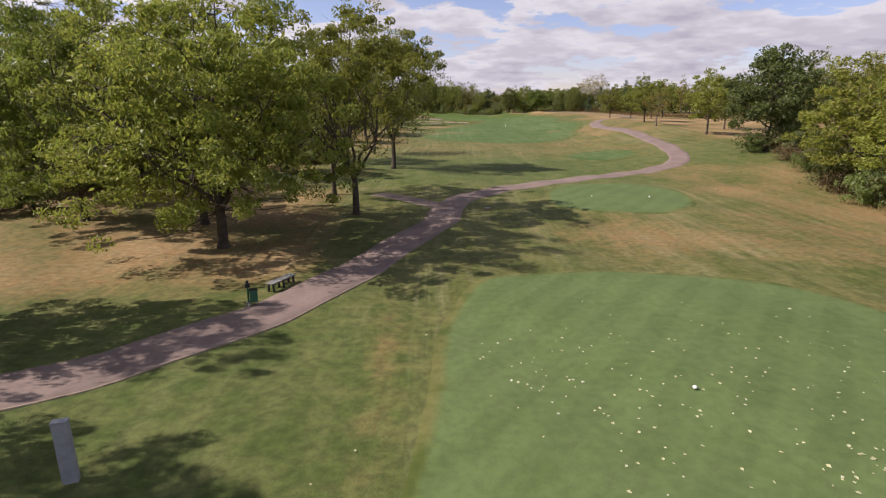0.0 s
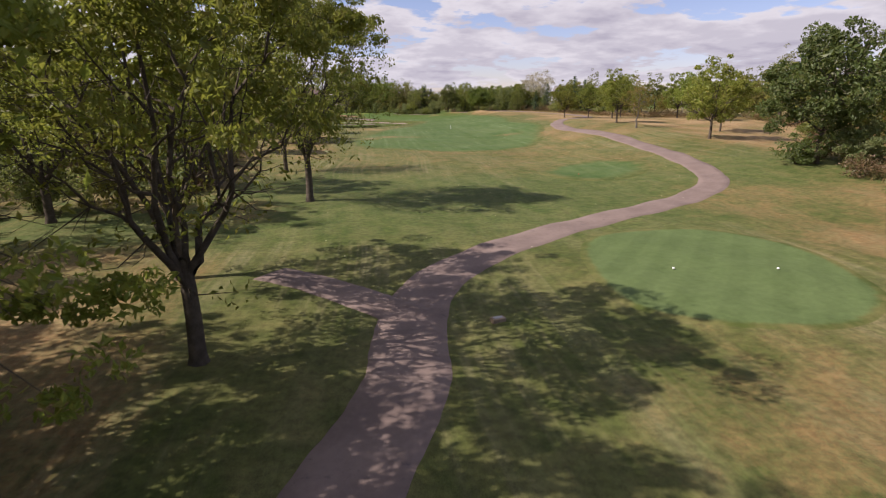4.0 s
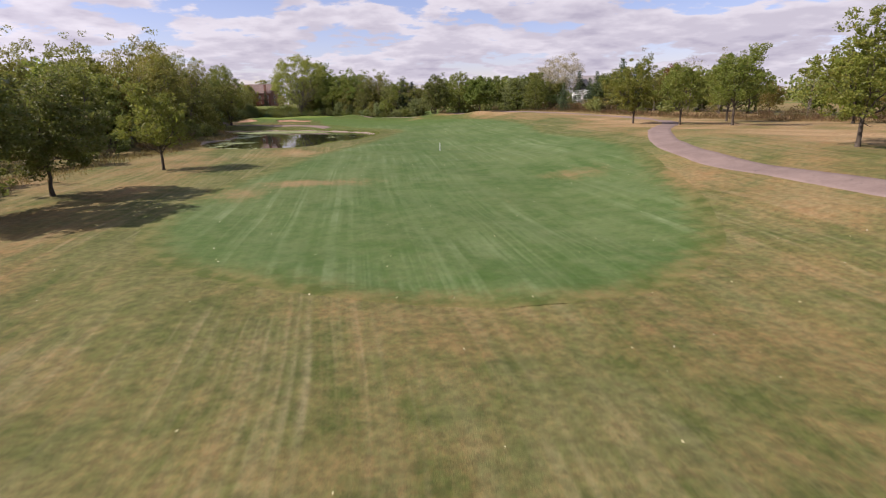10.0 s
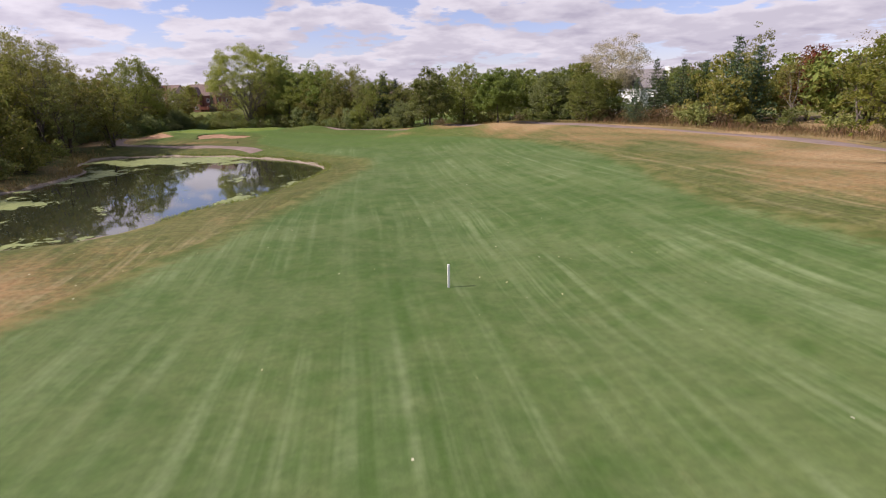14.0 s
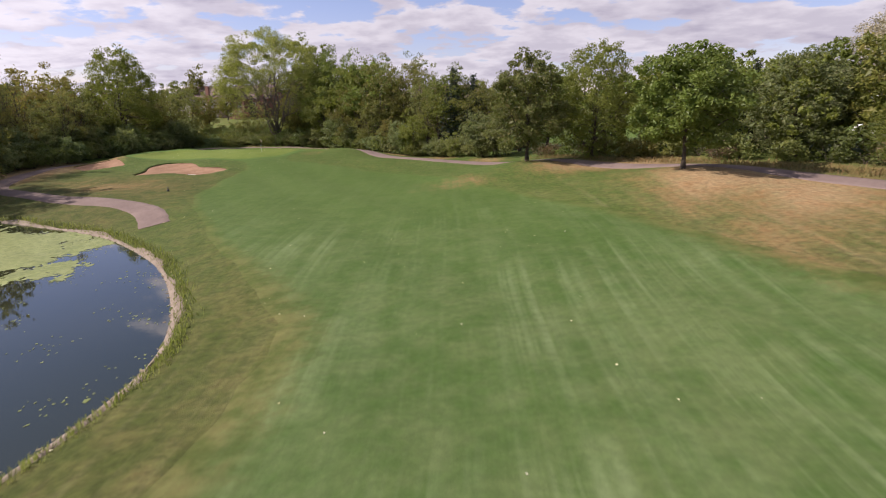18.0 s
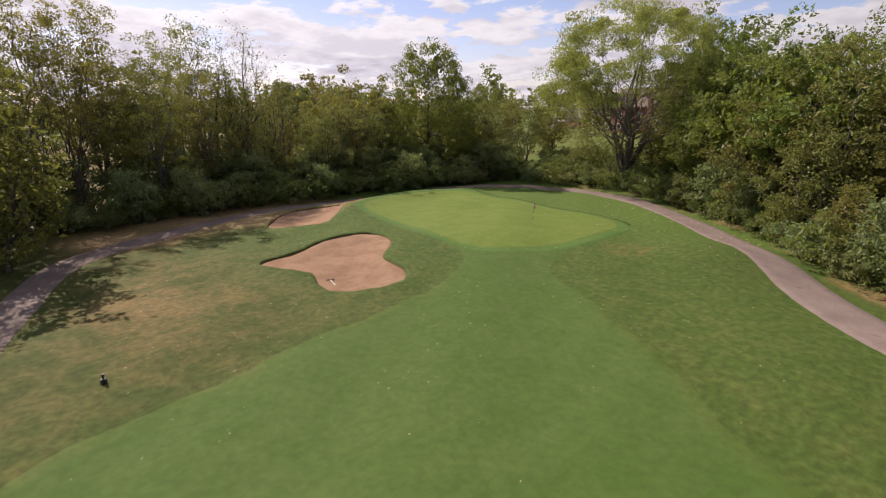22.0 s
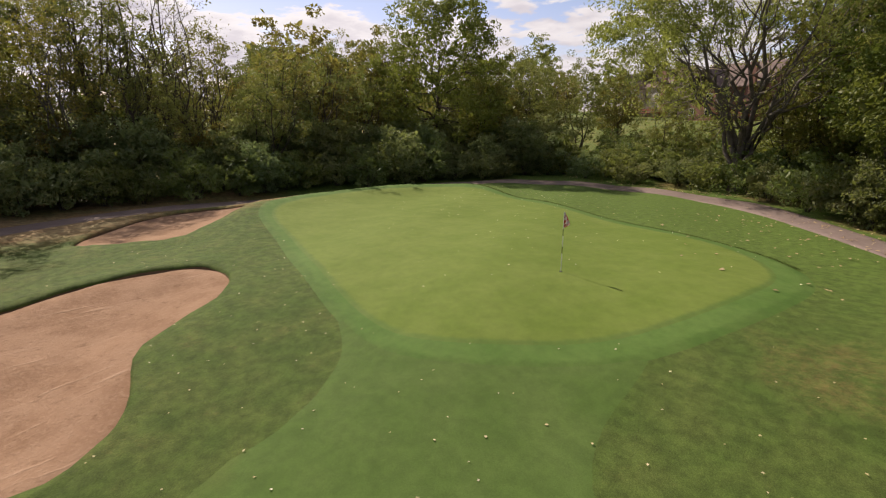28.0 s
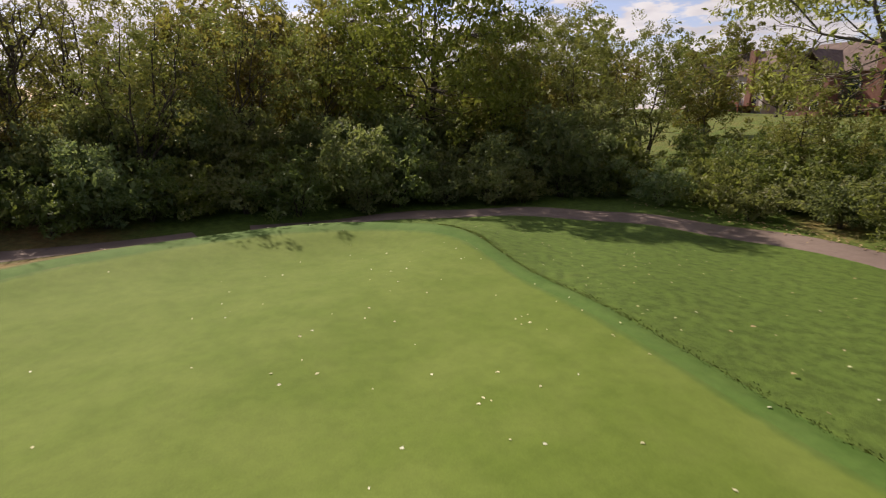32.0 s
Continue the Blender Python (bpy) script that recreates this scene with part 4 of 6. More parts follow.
def conifer(key, seed, high, radius, tiers=26, leaf=0.5, mat=None, ragged=0.25):
    rng = np.random.default_rng(seed)
    trunk = [(np.array([(0, 0, -0.25), (0, 0, high * 0.5), (0.05, 0, high)]), np.array([0.06 + 0.012 * high, 0.04 + 0.005 * high, 0.015]))]
    boughs, centres = [], []
    for k in range(tiers):
        z = 0.5 + (high - 0.7) * k / tiers
        reach = radius * (1 - (z / high) ** 1.25) + 0.15
        n = 7 if reach > radius * 0.4 else 5
        for j in range(n):
            a = 2 * np.pi * (j / n) + k * 0.77 + rng.uniform(-0.2, 0.2)
            l = reach * rng.uniform(1 - ragged, 1 + ragged * 0.6)
            end = np.array([math.cos(a) * l, math.sin(a) * l, z + 0.1 * l])
            b = bend(np.array([0, 0, z]), end, rng, 4, -0.1, 0.03)
            boughs.append((b, np.array([0.04, 0.03, 0.02, 0.008])))
            m = int(6 + 22 * l / radius)
            f = rng.uniform(0.15, 1.03, m)
            q = np.array([[np.interp(x, np.linspace(0, 1, 4), b[:, i]) for i in range(3)] for x in f])
            centres.append(q + rng.normal(size=q.shape) * (0.1 + 0.22 * f[:, None]) * np.array([1, 1, 0.5]) * (radius / 3))
    PROTO[key] = [("trunk", mesh_from("trunk", *tubes(trunk + boughs, 5), [BARK])),
                  ("crown", mesh_from("crown", *leaf_set(rng, np.vstack(centres), leaf, 0.34, 0.5, 0.4), [mat or NEEDLE], False))]


def plant(kind, key, x, y, size=1.0, turn=0.0, label="", category="tree", group="", wide=1.0):
    root = new(kind)
    root.empty_display_size = 0.3
    root.matrix_world = Matrix.LocRotScale((x, y, h(x, y)), Euler((0, 0, radians(turn))), (size * wide, size * wide, size))
    tagged(root, label, category, group)
    for name, me in PROTO[key]:
        o = new(name, me)
        o.parent = root
    return root


broadleaf("ash_big", 3, 17.0, 8.2, 2.8, 12, 860, 128, 0.234, 0.41, ASH_LEAF, slim=0.47, droop=0.9, hollow=0.42, lumps=0.5, core=1.7, split=True, fork=7, base_r=0.3, skirt=1.0, gaps=0.02)
broadleaf("ash_mid", 5, 16.5, 6.2, 3.2, 12, 470, 138, 0.234, 0.41, ASH_LEAF, slim=0.45, droop=0.8, hollow=0.42, lumps=0.55, core=1.4, split=True, steep=0.5, bare=6.8, fork=7, base_r=0.27, gaps=0.03)
broadleaf("ash_bare", 8, 17.5, 6.8, 3.4, 13, 640, 190, 0.25, 0.45, ASH_LEAF, slim=0.47, droop=0.7, hollow=0.35, bare=11.2, split=True, core=0, fork=9, base_r=0.3, steep=0.8)
broadleaf("ash_thin", 9, 16.0, 5.6, 3.2, 13, 420, 30, 0.225, 0.48, ASH_LEAF, slim=0.45, droop=0.7, hollow=0.35, bare=6.5, split=True, core=0, fork=8, base_r=0.26, steep=0.8)
broadleaf("lawn_maple", 11, 11.6, 5.0, 2.6, 9, 165, 80, 0.276, 0.387, ASH_LEAF, hollow=0.4, lumps=0.35, split=True, fork=6, base_r=0.2, gaps=-0.12)
broadleaf("lawn_maple_b", 13, 11.0, 4.4, 2.7, 9, 140, 75, 0.276, 0.387, ASH_LEAF, hollow=0.4, lumps=0.45, split=True, fork=6, base_r=0.18, gaps=-0.12)
broadleaf("thin_tree", 17, 8.2, 2.8, 2.8, 7, 120, 7, 0.28, 0.42, BROWN_LEAF, PALE_BARK, core=0, split=True)
broadleaf("maple", 19, 11.8, 5.6, 2.2, 10, 190, 85, 0.368, 0.484, MAPLE_LEAF, hollow=0.45, lumps=0.3, split=True)
broadleaf("oak", 23, 13.5, 5.2, 1.9, 10, 210, 85, 0.31, 0.449, OAK_LEAF, hollow=0.5, lumps=0.22, taper=0.25, split=True)
broadleaf("oak_b", 29, 12.8, 5.6, 2.6, 10, 190, 80, 0.345, 0.484, OAK_LEAF, hollow=0.4, lumps=0.45, split=True)
broadleaf("willow", 31, 22.0, 10.4, 1.7, 30, 820, 147, 0.264, 0.62, WILLOW_LEAF, WILLOW_BARK, slim=0.38, droop=0.9, hollow=0.68, lumps=0.28, core=0, bare=8.8, split=True, base_r=0.37, steep=0.5, fork=12, bow=0.03, skirt=3.5, gaps=-0.25)
broadleaf("full_maple", 33, 17.0, 7.0, 0.9, 12, 420, 62, 0.27, 0.46, MAPLE_LEAF, hollow=0.6, lumps=0.22, taper=0.3, core=2.0, split=True)
broadleaf("round_lime", 35, 9.6, 4.5, 0.4, 10, 260, 60, 0.26, 0.44, SHADE_LEAF, hollow=0.6, lumps=0.18, core=2.0, split=True)
# woodland near the green, in fine leaf
broadleaf("round_near", 37, 13.0, 4.9, 0.8, 10, 170, 61, 0.263, 0.413, WOOD_LEAF, hollow=0.45, lumps=0.5, core=2.4, stems=2, gaps=-0.12)
broadleaf("olive_near", 38, 15.0, 4.7, 1.6, 12, 180, 64, 0.237, 0.413, OLIVE_LEAF, hollow=0.4, lumps=0.6, core=2.0, stems=3, flare=0.6, gaps=-0.12)
broadleaf("bright_near", 43, 15.5, 5.8, 1.0, 12, 220, 69, 0.3, 0.439, MAPLE_LEAF, hollow=0.5, lumps=0.45, core=2.6, gaps=-0.12)
broadleaf("brown_near", 47, 11.0, 4.0, 1.2, 10, 130, 66, 0.25, 0.413, BROWN_LEAF, hollow=0.4, lumps=0.55, core=2.0, stems=2, gaps=-0.12)
broadleaf("gold_near", 48, 11.5, 4.4, 0.8, 10, 170, 64, 0.25, 0.43, GOLD_LEAF, hollow=0.42, lumps=0.6, core=1.6, stems=3, gaps=-0.12)
broadleaf("poplar_near", 53, 20.0, 4.2, 3.0, 14, 250, 44, 0.22, 0.42, POPLAR_LEAF, PALE_BARK, hollow=0.35, lumps=0.5, taper=0.15, core=0, fork=7, steep=0.85, base_r=0.2, skirt=4.5, gaps=-0.1)
broadleaf("leaner_near", 55, 15.5, 4.8, 3.0, 12, 190, 46, 0.225, 0.42, OLIVE_LEAF, hollow=0.4, lumps=0.6, core=0, lean=0.35, fork=6, steep=0.5, base_r=0.2, skirt=4.0, gaps=-0.1)
broadleaf("bare_near", 59, 17.0, 4.0, 3.0, 14, 260, 3, 0.22, 0.45, BROWN_LEAF, BARK, hollow=0.3, core=0, fork=7, steep=0.8, base_r=0.2, skirt=4.0)
# the same for the woods farther off
broadleaf("round_wood", 137, 12.5, 5.0, 1.0, 8, 85, 38, 0.46, 0.495, WOOD_LEAF, hollow=0.5, lumps=0.5)
broadleaf("tall_wood", 141, 15.5, 4.6, 2.0, 8, 85, 36, 0.46, 0.513, OLIVE_LEAF, hollow=0.4, lumps=0.6, taper=0.2)
broadleaf("bright_wood", 143, 13.5, 5.6, 0.8, 8, 95, 38, 0.46, 0.495, MAPLE_LEAF, hollow=0.5, lumps=0.5)
broadleaf("brown_wood", 147, 10.5, 4.2, 1.0, 8, 70, 34, 0.42, 0.495, BROWN_LEAF, hollow=0.4, lumps=0.55)
broadleaf("poplar", 153, 17.5, 3.9, 1.2, 12, 105, 38, 0.38, 0.51, POPLAR_LEAF, PALE_BARK, stems=2, hollow=0.3, lumps=0.5, taper=0.3, core=1.6)
broadleaf("bare_wood", 159, 15.0, 4.2, 3.0, 12, 200, 4, 0.3, 0.5, BROWN_LEAF, PALE_BARK, stems=2, hollow=0.3, core=0)
broadleaf("silver", 61, 16.0, 7.4, 4.0, 11, 380, 80, 0.22, 0.6, SILVER_LEAF, PALE_BARK, hollow=0.35, lumps=0.4, core=0, split=True)
broadleaf("back_wood", 63, 12.5, 5.6, 0.6, 4, 90, 8, 0.95, 0.8, WOOD_LEAF, hollow=0.5, lumps=0.5, core=1.5)
broadleaf("red_tree", 67, 12.5, 3.6, 2.0, 8, 115, 45, 0.4, 0.66, RED_LEAF)
broadleaf("shrub_fine", 70, 3.2, 2.3, 0.0, 12, 65, 41, 0.21, 0.255, SHRUB_LEAF, stems=6, hollow=0.5, lumps=0.5, base_r=0.03, slim=0.42)
broadleaf("shrub_dark", 72, 2.6, 2.0, 0.0, 12, 55, 38, 0.21, 0.255, SHADE_LEAF, stems=6, hollow=0.5, lumps=0.5, base_r=0.03)
broadleaf("shrub_high", 74, 4.8, 2.6, 0.2, 14, 85, 41, 0.24, 0.308, SHADE_LEAF, stems=6, hollow=0.45, lumps=0.55, base_r=0.04)
broadleaf("shrub_a", 71, 3.4, 2.3, 0.0, 8, 30, 30, 0.36, 0.35, SHRUB_LEAF, stems=4, hollow=0.5, lumps=0.5, base_r=0.035, core=1.6)
broadleaf("shrub_b", 73, 2.3, 1.9, 0.0, 8, 25, 28, 0.32, 0.31, OLIVE_LEAF, stems=4, hollow=0.5, lumps=0.5, base_r=0.03, core=1.6)
broadleaf("shrub_c", 79, 5.2, 2.9, 0.2, 8, 40, 32, 0.44, 0.46, WOOD_LEAF, stems=4, hollow=0.45, lumps=0.5, base_r=0.05, core=1.6)
broadleaf("shrub_dry", 83, 1.7, 1.5, 0.0, 12, 70, 9, 0.26, 0.3, DRY_STEM, stems=6, hollow=0.3, lumps=0.4, base_r=0.015, slim=0.2, core=0)
broadleaf("shrub_red", 89, 2.0, 1.9, 0.0, 12, 70, 13, 0.29, 0.32, RUST_STEM, stems=6, hollow=0.35, lumps=0.4, base_r=0.02, slim=0.35, core=0)
conifer("spruce", 97, 14.5, 3.4)
conifer("pine", 101, 15.5, 4.4, 20, 0.6, foliage("pine_needles", (0.035, 0.07, 0.03), (0.05, 0.09, 0.04), (0.07, 0.1, 0.045), glow=0.15), 0.45)

ASH = "tall ash with yellow-green leaves and forking dark limbs"
for key, x, y, s, turn, wide in (("ash_big", -14, 33, 1.0, 20, 1.05), ("ash_mid", -7.1, 43, 1.0, 75, 1.0), ("ash_mid", -10.7, 52.3, 0.95, 200, 0.95), ("ash_mid", -18, 39.5, 0.98, 140, 1.1), ("ash_big", -28, 41, 1.02, 260, 0.95), ("ash_big", -36, 52, 1.05, 310, 1.0),
                                 ("ash_mid", -17.7, 80, 0.88, 30, 1.15), ("ash_mid", -24, 66, 0.92, 90, 1.2), ("ash_big", -22.6, 18.8, 0.9, 150, 0.62), ("ash_big", -21.4, 8.8, 0.9, 10, 0.68)):
    plant("ash_tree", key, x, y, s, turn, ASH, "tree", "ash trees beside the path", wide)
plant("ash_tree", "ash_bare", -6.6, 72.3, 1.0, 40, "thinning ash with many bare forking limbs on the rough", "tree", "ash trees beside the path")
plant("ash_tree", "ash_thin", -11.8, 93.3, 0.95, 190, "thinning ash with many bare forking limbs on the rough", "tree", "ash trees beside the path")
OAK = "dense dark green oak on the dry rough"
for key, x, y, s, turn in (("oak_b", -19.4, 135.8, 0.99, 0), ("oak_b", -17.8, 145, 0.8, 120), ("oak_b", -20.9, 117.3, 0.8, 80), ("oak", 32, 268, 0.86, 60), ("oak_b", 47, 79, 1.15, 200)):
    plant("oak_tree", key, x, y, s, turn, OAK, "tree", "oaks")
plant("maple_tree", "maple", 42.8, 252.5, 0.84, 15, "leafy bright green maple standing on the dry bank")
plant("locust_tree", "lawn_maple_b", -14.3, 161.5, 0.86, 40, "small yellow-green tree at the edge of the rough")
LAWN = "young yellow-green lawn tree on straw-coloured grass"
for key, x, y, s, turn in (("lawn_maple", 49.2, 102, 1.0, 0), ("lawn_maple", 49.2, 134.5, 0.9, 100), ("thin_tree", 47.4, 122, 1.0, 30), ("lawn_maple_b", 57.5, 112, 0.85, 60), ("lawn_maple_b", 65, 172, 1.05, 140), ("lawn_maple", 56.8, 187.5, 0.92, 220), ("lawn_maple_b", 61.5, 180.5, 0.9, 260),
                           ("lawn_maple", 72, 142, 0.9, 300), ("lawn_maple_b", 78, 155, 1.0, 20), ("lawn_maple", 82, 168, 1.0, 75), ("lawn_maple_b", 74, 186, 1.0, 160)):
    plant("lawn_tree", key, x, y, s, turn, LAWN, "tree", "young trees on the dry lawn")
plant("willow_tree", "willow", -15.5, 328.3, 1.08, 0, "broad many-stemmed pale willow behind the green", "tree", "", 1.06)
plant("backlit_tree", "full_maple", -44.2, 320.2, 1.19, 50, "full green tree at the woodland edge behind the green", "tree", "", 0.92)
for x, y, s2, key in ((-29.3, 264, 1.05, "round_near"), (-36, 259, 1.0, "poplar_near"), (-37.5, 264.5, 1.05, "olive_near"), (-33.5, 256, 0.9, "olive_near"), (-39, 260, 1.1, "poplar_near")):
    plant("woodland_tree", key, x, y, s2, x * 71 % 360, "tall yellowing tree beside the pond's far end", "tree", "wood behind the pond")
plant("cottonwood_tree", "silver", 70, 263.4, 1.0, 0, "tall silvery-leaved cottonwood above the tree line", "tree")
for x, y, s in ((91.4, 234, 0.95), (89.4, 264.8, 0.8)):
    plant("red_maple_tree", "red_tree", x, y, s, x * 13 % 360, "maple with dark red autumn leaves", "tree", "red maples")
for x, y, s, key in ((69.2, 243.8, 0.7, "pine"), (62.6, 238, 0.5, "pine"), (74.2, 243.6, 0.7, "pine"), (80, 245.5, 0.7, "pine"), (76, 232, 0.88, "pine"), (80.5, 233, 0.8, "pine"), (24, 297, 0.95, "spruce"), (27, 295, 0.85, "spruce"), (76, 252.5, 0.6, "pine"), (56, 268, 0.66, "spruce"), (59, 266, 0.6, "spruce")):
    plant("conifer_tree", key, x, y, s, x * 37 % 360, "dark needled conifer in the tree line", "tree", "conifers")

WOODS = {"round_wood": "rounded dark green woodland tree", "tall_wood": "tall loose olive-green woodland tree", "bright_wood": "leafy mid-green woodland tree", "brown_wood": "woodland tree with browning leaves", "back_wood": "shaded dark green tree deep", "poplar": "slender poplar with thin pale yellow leaves", "bare_wood": "nearly bare tree with pale branches"}
WOODS.update({"round_near": WOODS["round_wood"], "olive_near": "many-stemmed olive-green tree", "bright_near": WOODS["bright_wood"], "brown_near": WOODS["brown_wood"], "gold_near": "bushy tree with yellowing olive leaves", "poplar_near": WOODS["poplar"], "leaner_near": "leaning thin-crowned olive tree", "bare_near": WOODS["bare_wood"]})


DEEP = []


def wood(edge, depth, gap, kinds, group, smin=0.8, smax=1.1, seed=0):
    """Rows of trees behind a line that the woodland edge follows; the wood lies to the line's left."""
    rng = np.random.default_rng(seed)
    p = line(edge, 12)
    t = np.gradient(p, axis=0)
    t /= np.linalg.norm(t, axis=1)[:, None]
    side = np.column_stack([-t[:, 1], t[:, 0]])
    run = np.concatenate([[0], np.cumsum(np.linalg.norm(np.diff(p, axis=0), axis=1))])
    names, odds = list(kinds), np.array(list(kinds.values()), float)
    for row in range(int(depth / gap) + 1):
        s = rng.uniform(0, gap)
        while s < run[-1]:
            i = int(np.searchsorted(run, s))
            i = min(i, len(p) - 1)
            q = p[i] + side[i] * (row * gap + 1.6 + rng.uniform(0, gap * 0.6))
            key = names[rng.choice(len(names), p=odds / odds.sum())] if row == 0 or rng.uniform() < 0.35 or "near" in names[0] else "back_wood"
            if key == "back_wood":
                DEEP.append((q[0], q[1], rng.uniform(smin, smax), rng.uniform(0, 360)))
            else:
                plant("woodland_tree", key, q[0], q[1], rng.uniform(smin, smax), rng.uniform(0, 360), WOODS[key] + " in the wood", "tree", group)
            s += gap * rng.uniform(0.8, 1.4)


def thicket(edge, depth, gap, kinds, group, label, kind="shrub", seed=0, smin=0.75, smax=1.25):
    rng = np.random.default_rng(seed)
    p = line(edge, 12)
    t = np.gradient(p, axis=0)
    t /= np.linalg.norm(t, axis=1)[:, None]
    side = np.column_stack([-t[:, 1], t[:, 0]])
    run = np.concatenate([[0], np.cumsum(np.linalg.norm(np.diff(p, axis=0), axis=1))])
    for row in range(max(1, int(round(depth / gap)))):
        s = rng.uniform(0, gap)
        while s < run[-1]:
            i = min(int(np.searchsorted(run, s)), len(p) - 1)
            q = p[i] + side[i] * (row * gap + rng.uniform(0, gap * 0.7))
            plant(kind, kinds[rng.integers(len(kinds))], q[0], q[1], rng.uniform(smin, smax), rng.uniform(0, 360), label, "shrub", group)
            s += gap * rng.uniform(0.75, 1.35)


MIXED = {"round_wood": 3, "tall_wood": 3, "bright_wood": 2, "brown_wood": 2, "poplar": 1.5, "bare_wood": 1}
THIN = {"round_wood": 1.2, "tall_wood": 2, "brown_wood": 1.5, "poplar": 4, "bare_wood": 1.5}
NEAR = {"poplar_near": 5, "bare_near": 1.2, "leaner_near": 2, "olive_near": 3}
LEAFY = {"round_near": 1, "olive_near": 2.5, "bright_near": 3.5, "gold_near": 3.5, "brown_near": 1}
# left of the fairway, then round the back of the pond
wood([(-44, -20), (-45, 20), (-44, 48), (-41, 72), (-35, 92), (-33, 115), (-36, 138), (-34, 160), (-35, 184)], 18, 6.8, MIXED, "wood left of the fairway", 0.72, 0.98, 1)
wood([(-33, 186), (-31, 200), (-31, 222), (-34, 240), (-40, 256), (-45, 266)], 16, 5.2, THIN, "wood behind the pond", 0.9, 1.22, 2)
thicket([(-38, 40), (-30, 70), (-24, 86), (-24, 105), (-29, 130), (-27, 155), (-26, 175), (-24.5, 195), (-25, 215), (-26, 232), (-31, 250), (-38, 264)], 5, 4.4, ["shrub_a", "shrub_b", "shrub_c", "shrub_dry", "shrub_red"], "shrubs along the wood", "tangled green and brown shrub at the wood's edge", "shrub", 3)
thicket([(-17, 77), (-18.5, 88), (-20.5, 98), (-22.5, 110), (-25.5, 124)], 5, 2.5, ["shrub_red", "shrub_dark", "shrub_red", "shrub_dry", "shrub_high"], "shrubs along the wood", "brown and dark green brush under the trees", "shrub", 47, 0.75, 1.15)
# round the green
thicket([(-44.5, 266), (-45, 284), (-45, 300), (-44.5, 314), (-38.5, 325), (-34, 330)], 2.5, 2.5, ["shrub_high"], "shrubs behind the green", "dark leafy shrub under the trees", "shrub", 35, 0.9, 1.3)
for x, y, s2 in ((-73, 312, 1.15), (-79, 318, 1.2), (-70, 322, 1.1)):
    plant("oak_tree", "oak_b", x, y, s2, x * 41 % 360, "dark crowned tree beyond the wood", "tree", "wood behind the green")
for x, y, s2 in ((-52.8, 294.1, 1.3), (-50, 291, 1.15), (-51.5, 288, 1.2)):
    plant("woodland_tree", "bare_near", x, y, s2, x * 67 % 360, WOODS["bare_near"] + " in the wood", "tree", "wood behind the green")
plant("woodland_tree", "brown_near", -53, 317, 1.4, 30, "tall tree with rusty autumn leaves in the wood", "tree", "wood behind the green")
plant("woodland_tree", "brown_near", -51, 307, 1.5, 80, "tall woodland tree with browning leaves in the wood", "tree", "wood behind the green")
wood([(-44, 263), (-46, 272), (-47, 284), (-47, 289)], 4, 3.9, NEAR, "wood behind the green", 0.98, 1.2, 4)
wood([(-41.5, 261), (-42.3, 272), (-43, 285), (-43, 300)], 2, 3.7, {"olive_near": 3, "round_near": 2, "brown_near": 1}, "wood behind the green", 0.5, 0.72, 34)
wood([(-39.5, 264), (-40.3, 274), (-40.8, 286), (-41, 300), (-40, 311)], 1, 5.5, {"bare_near": 2, "leaner_near": 2, "poplar_near": 1}, "wood behind the green", 0.7, 0.95, 44)
wood([(-47, 291), (-47, 303), (-46, 313)], 2, 4.2, {"bare_near": 2, "leaner_near": 3, "olive_near": 1}, "wood behind the green", 0.72, 0.88, 24)
wood([(-41, 321), (-37, 326), (-35, 331)], 9, 4.2, {"olive_near": 2, "round_near": 1, "brown_near": 2}, "wood behind the green", 0.72, 0.88, 25)
thicket([(-35, 322), (-32.5, 325.5), (-31.5, 329)], 3, 2.6, ["shrub_high", "shrub_fine"], "shrubs behind the green", "dark leafy shrub under the trees", "shrub", 26)
wood([(-54, 293), (-54, 302), (-52, 316), (-46, 328), (-40, 336)], 8, 5.5, {"round_near": 1, "brown_near": 1.5, "olive_near": 1.5}, "wood behind the green", 0.8, 1.0, 14)
thicket([(-39.5, 268), (-39.5, 284), (-39.8, 298), (-38.5, 309), (-33.5, 319.5)], 5, 2.4, ["shrub_fine", "shrub_dark", "shrub_high"], "shrubs behind the green", "dark leafy shrub under the trees", "shrub", 5, 0.8, 1.3)
thicket([(-30, 325), (-24, 326), (-17, 326.6), (-11, 324)], 11, 2.6, ["shrub_fine", "shrub_fine", "shrub_dark"], "shrubs beside the path", "grey-green leafy shrub bank beside the path", "shrub", 6, 0.8, 1.15)
thicket([(-36, 338), (-27, 340), (-17, 341), (-9, 339)], 5, 2.8, ["shrub_fine"], "shrubs beside the path", "grey-green leafy shrub bank below the gardens", "shrub", 46, 0.75, 1.1)
for x, y, s2, key in ((-38, 345, 0.85, "brown_near"), (-40, 340, 0.8, "olive_near"), (-41, 349, 0.8, "round_near"), (-12.3, 332.5, 0.95, "olive_near"), (-10, 334.5, 1.0, "round_near"), (-13.5, 338.5, 1.0, "round_near"), (-10.5, 343, 1.45, "bright_near"), (4.6, 312.2, 1.0, "gold_near"), (9.6, 306.5, 0.8, "gold_near"), (-24.5, 333, 0.55, "olive_near"), (-21.5, 335.5, 0.36, "olive_near"), (13, 301, 0.55, "brown_near"), (17.3, 295.6, 0.45, "bright_near"), (19.5, 296.5, 0.6, "bare_near"), (21.5, 297.5, 0.62, "bare_near"), (-2.5, 319, 0.8, "bright_near")):
    plant("woodland_tree", key, x, y, s2, x * 91 % 360, WOODS[key] + " in the wood", "tree", "wood right of the green")
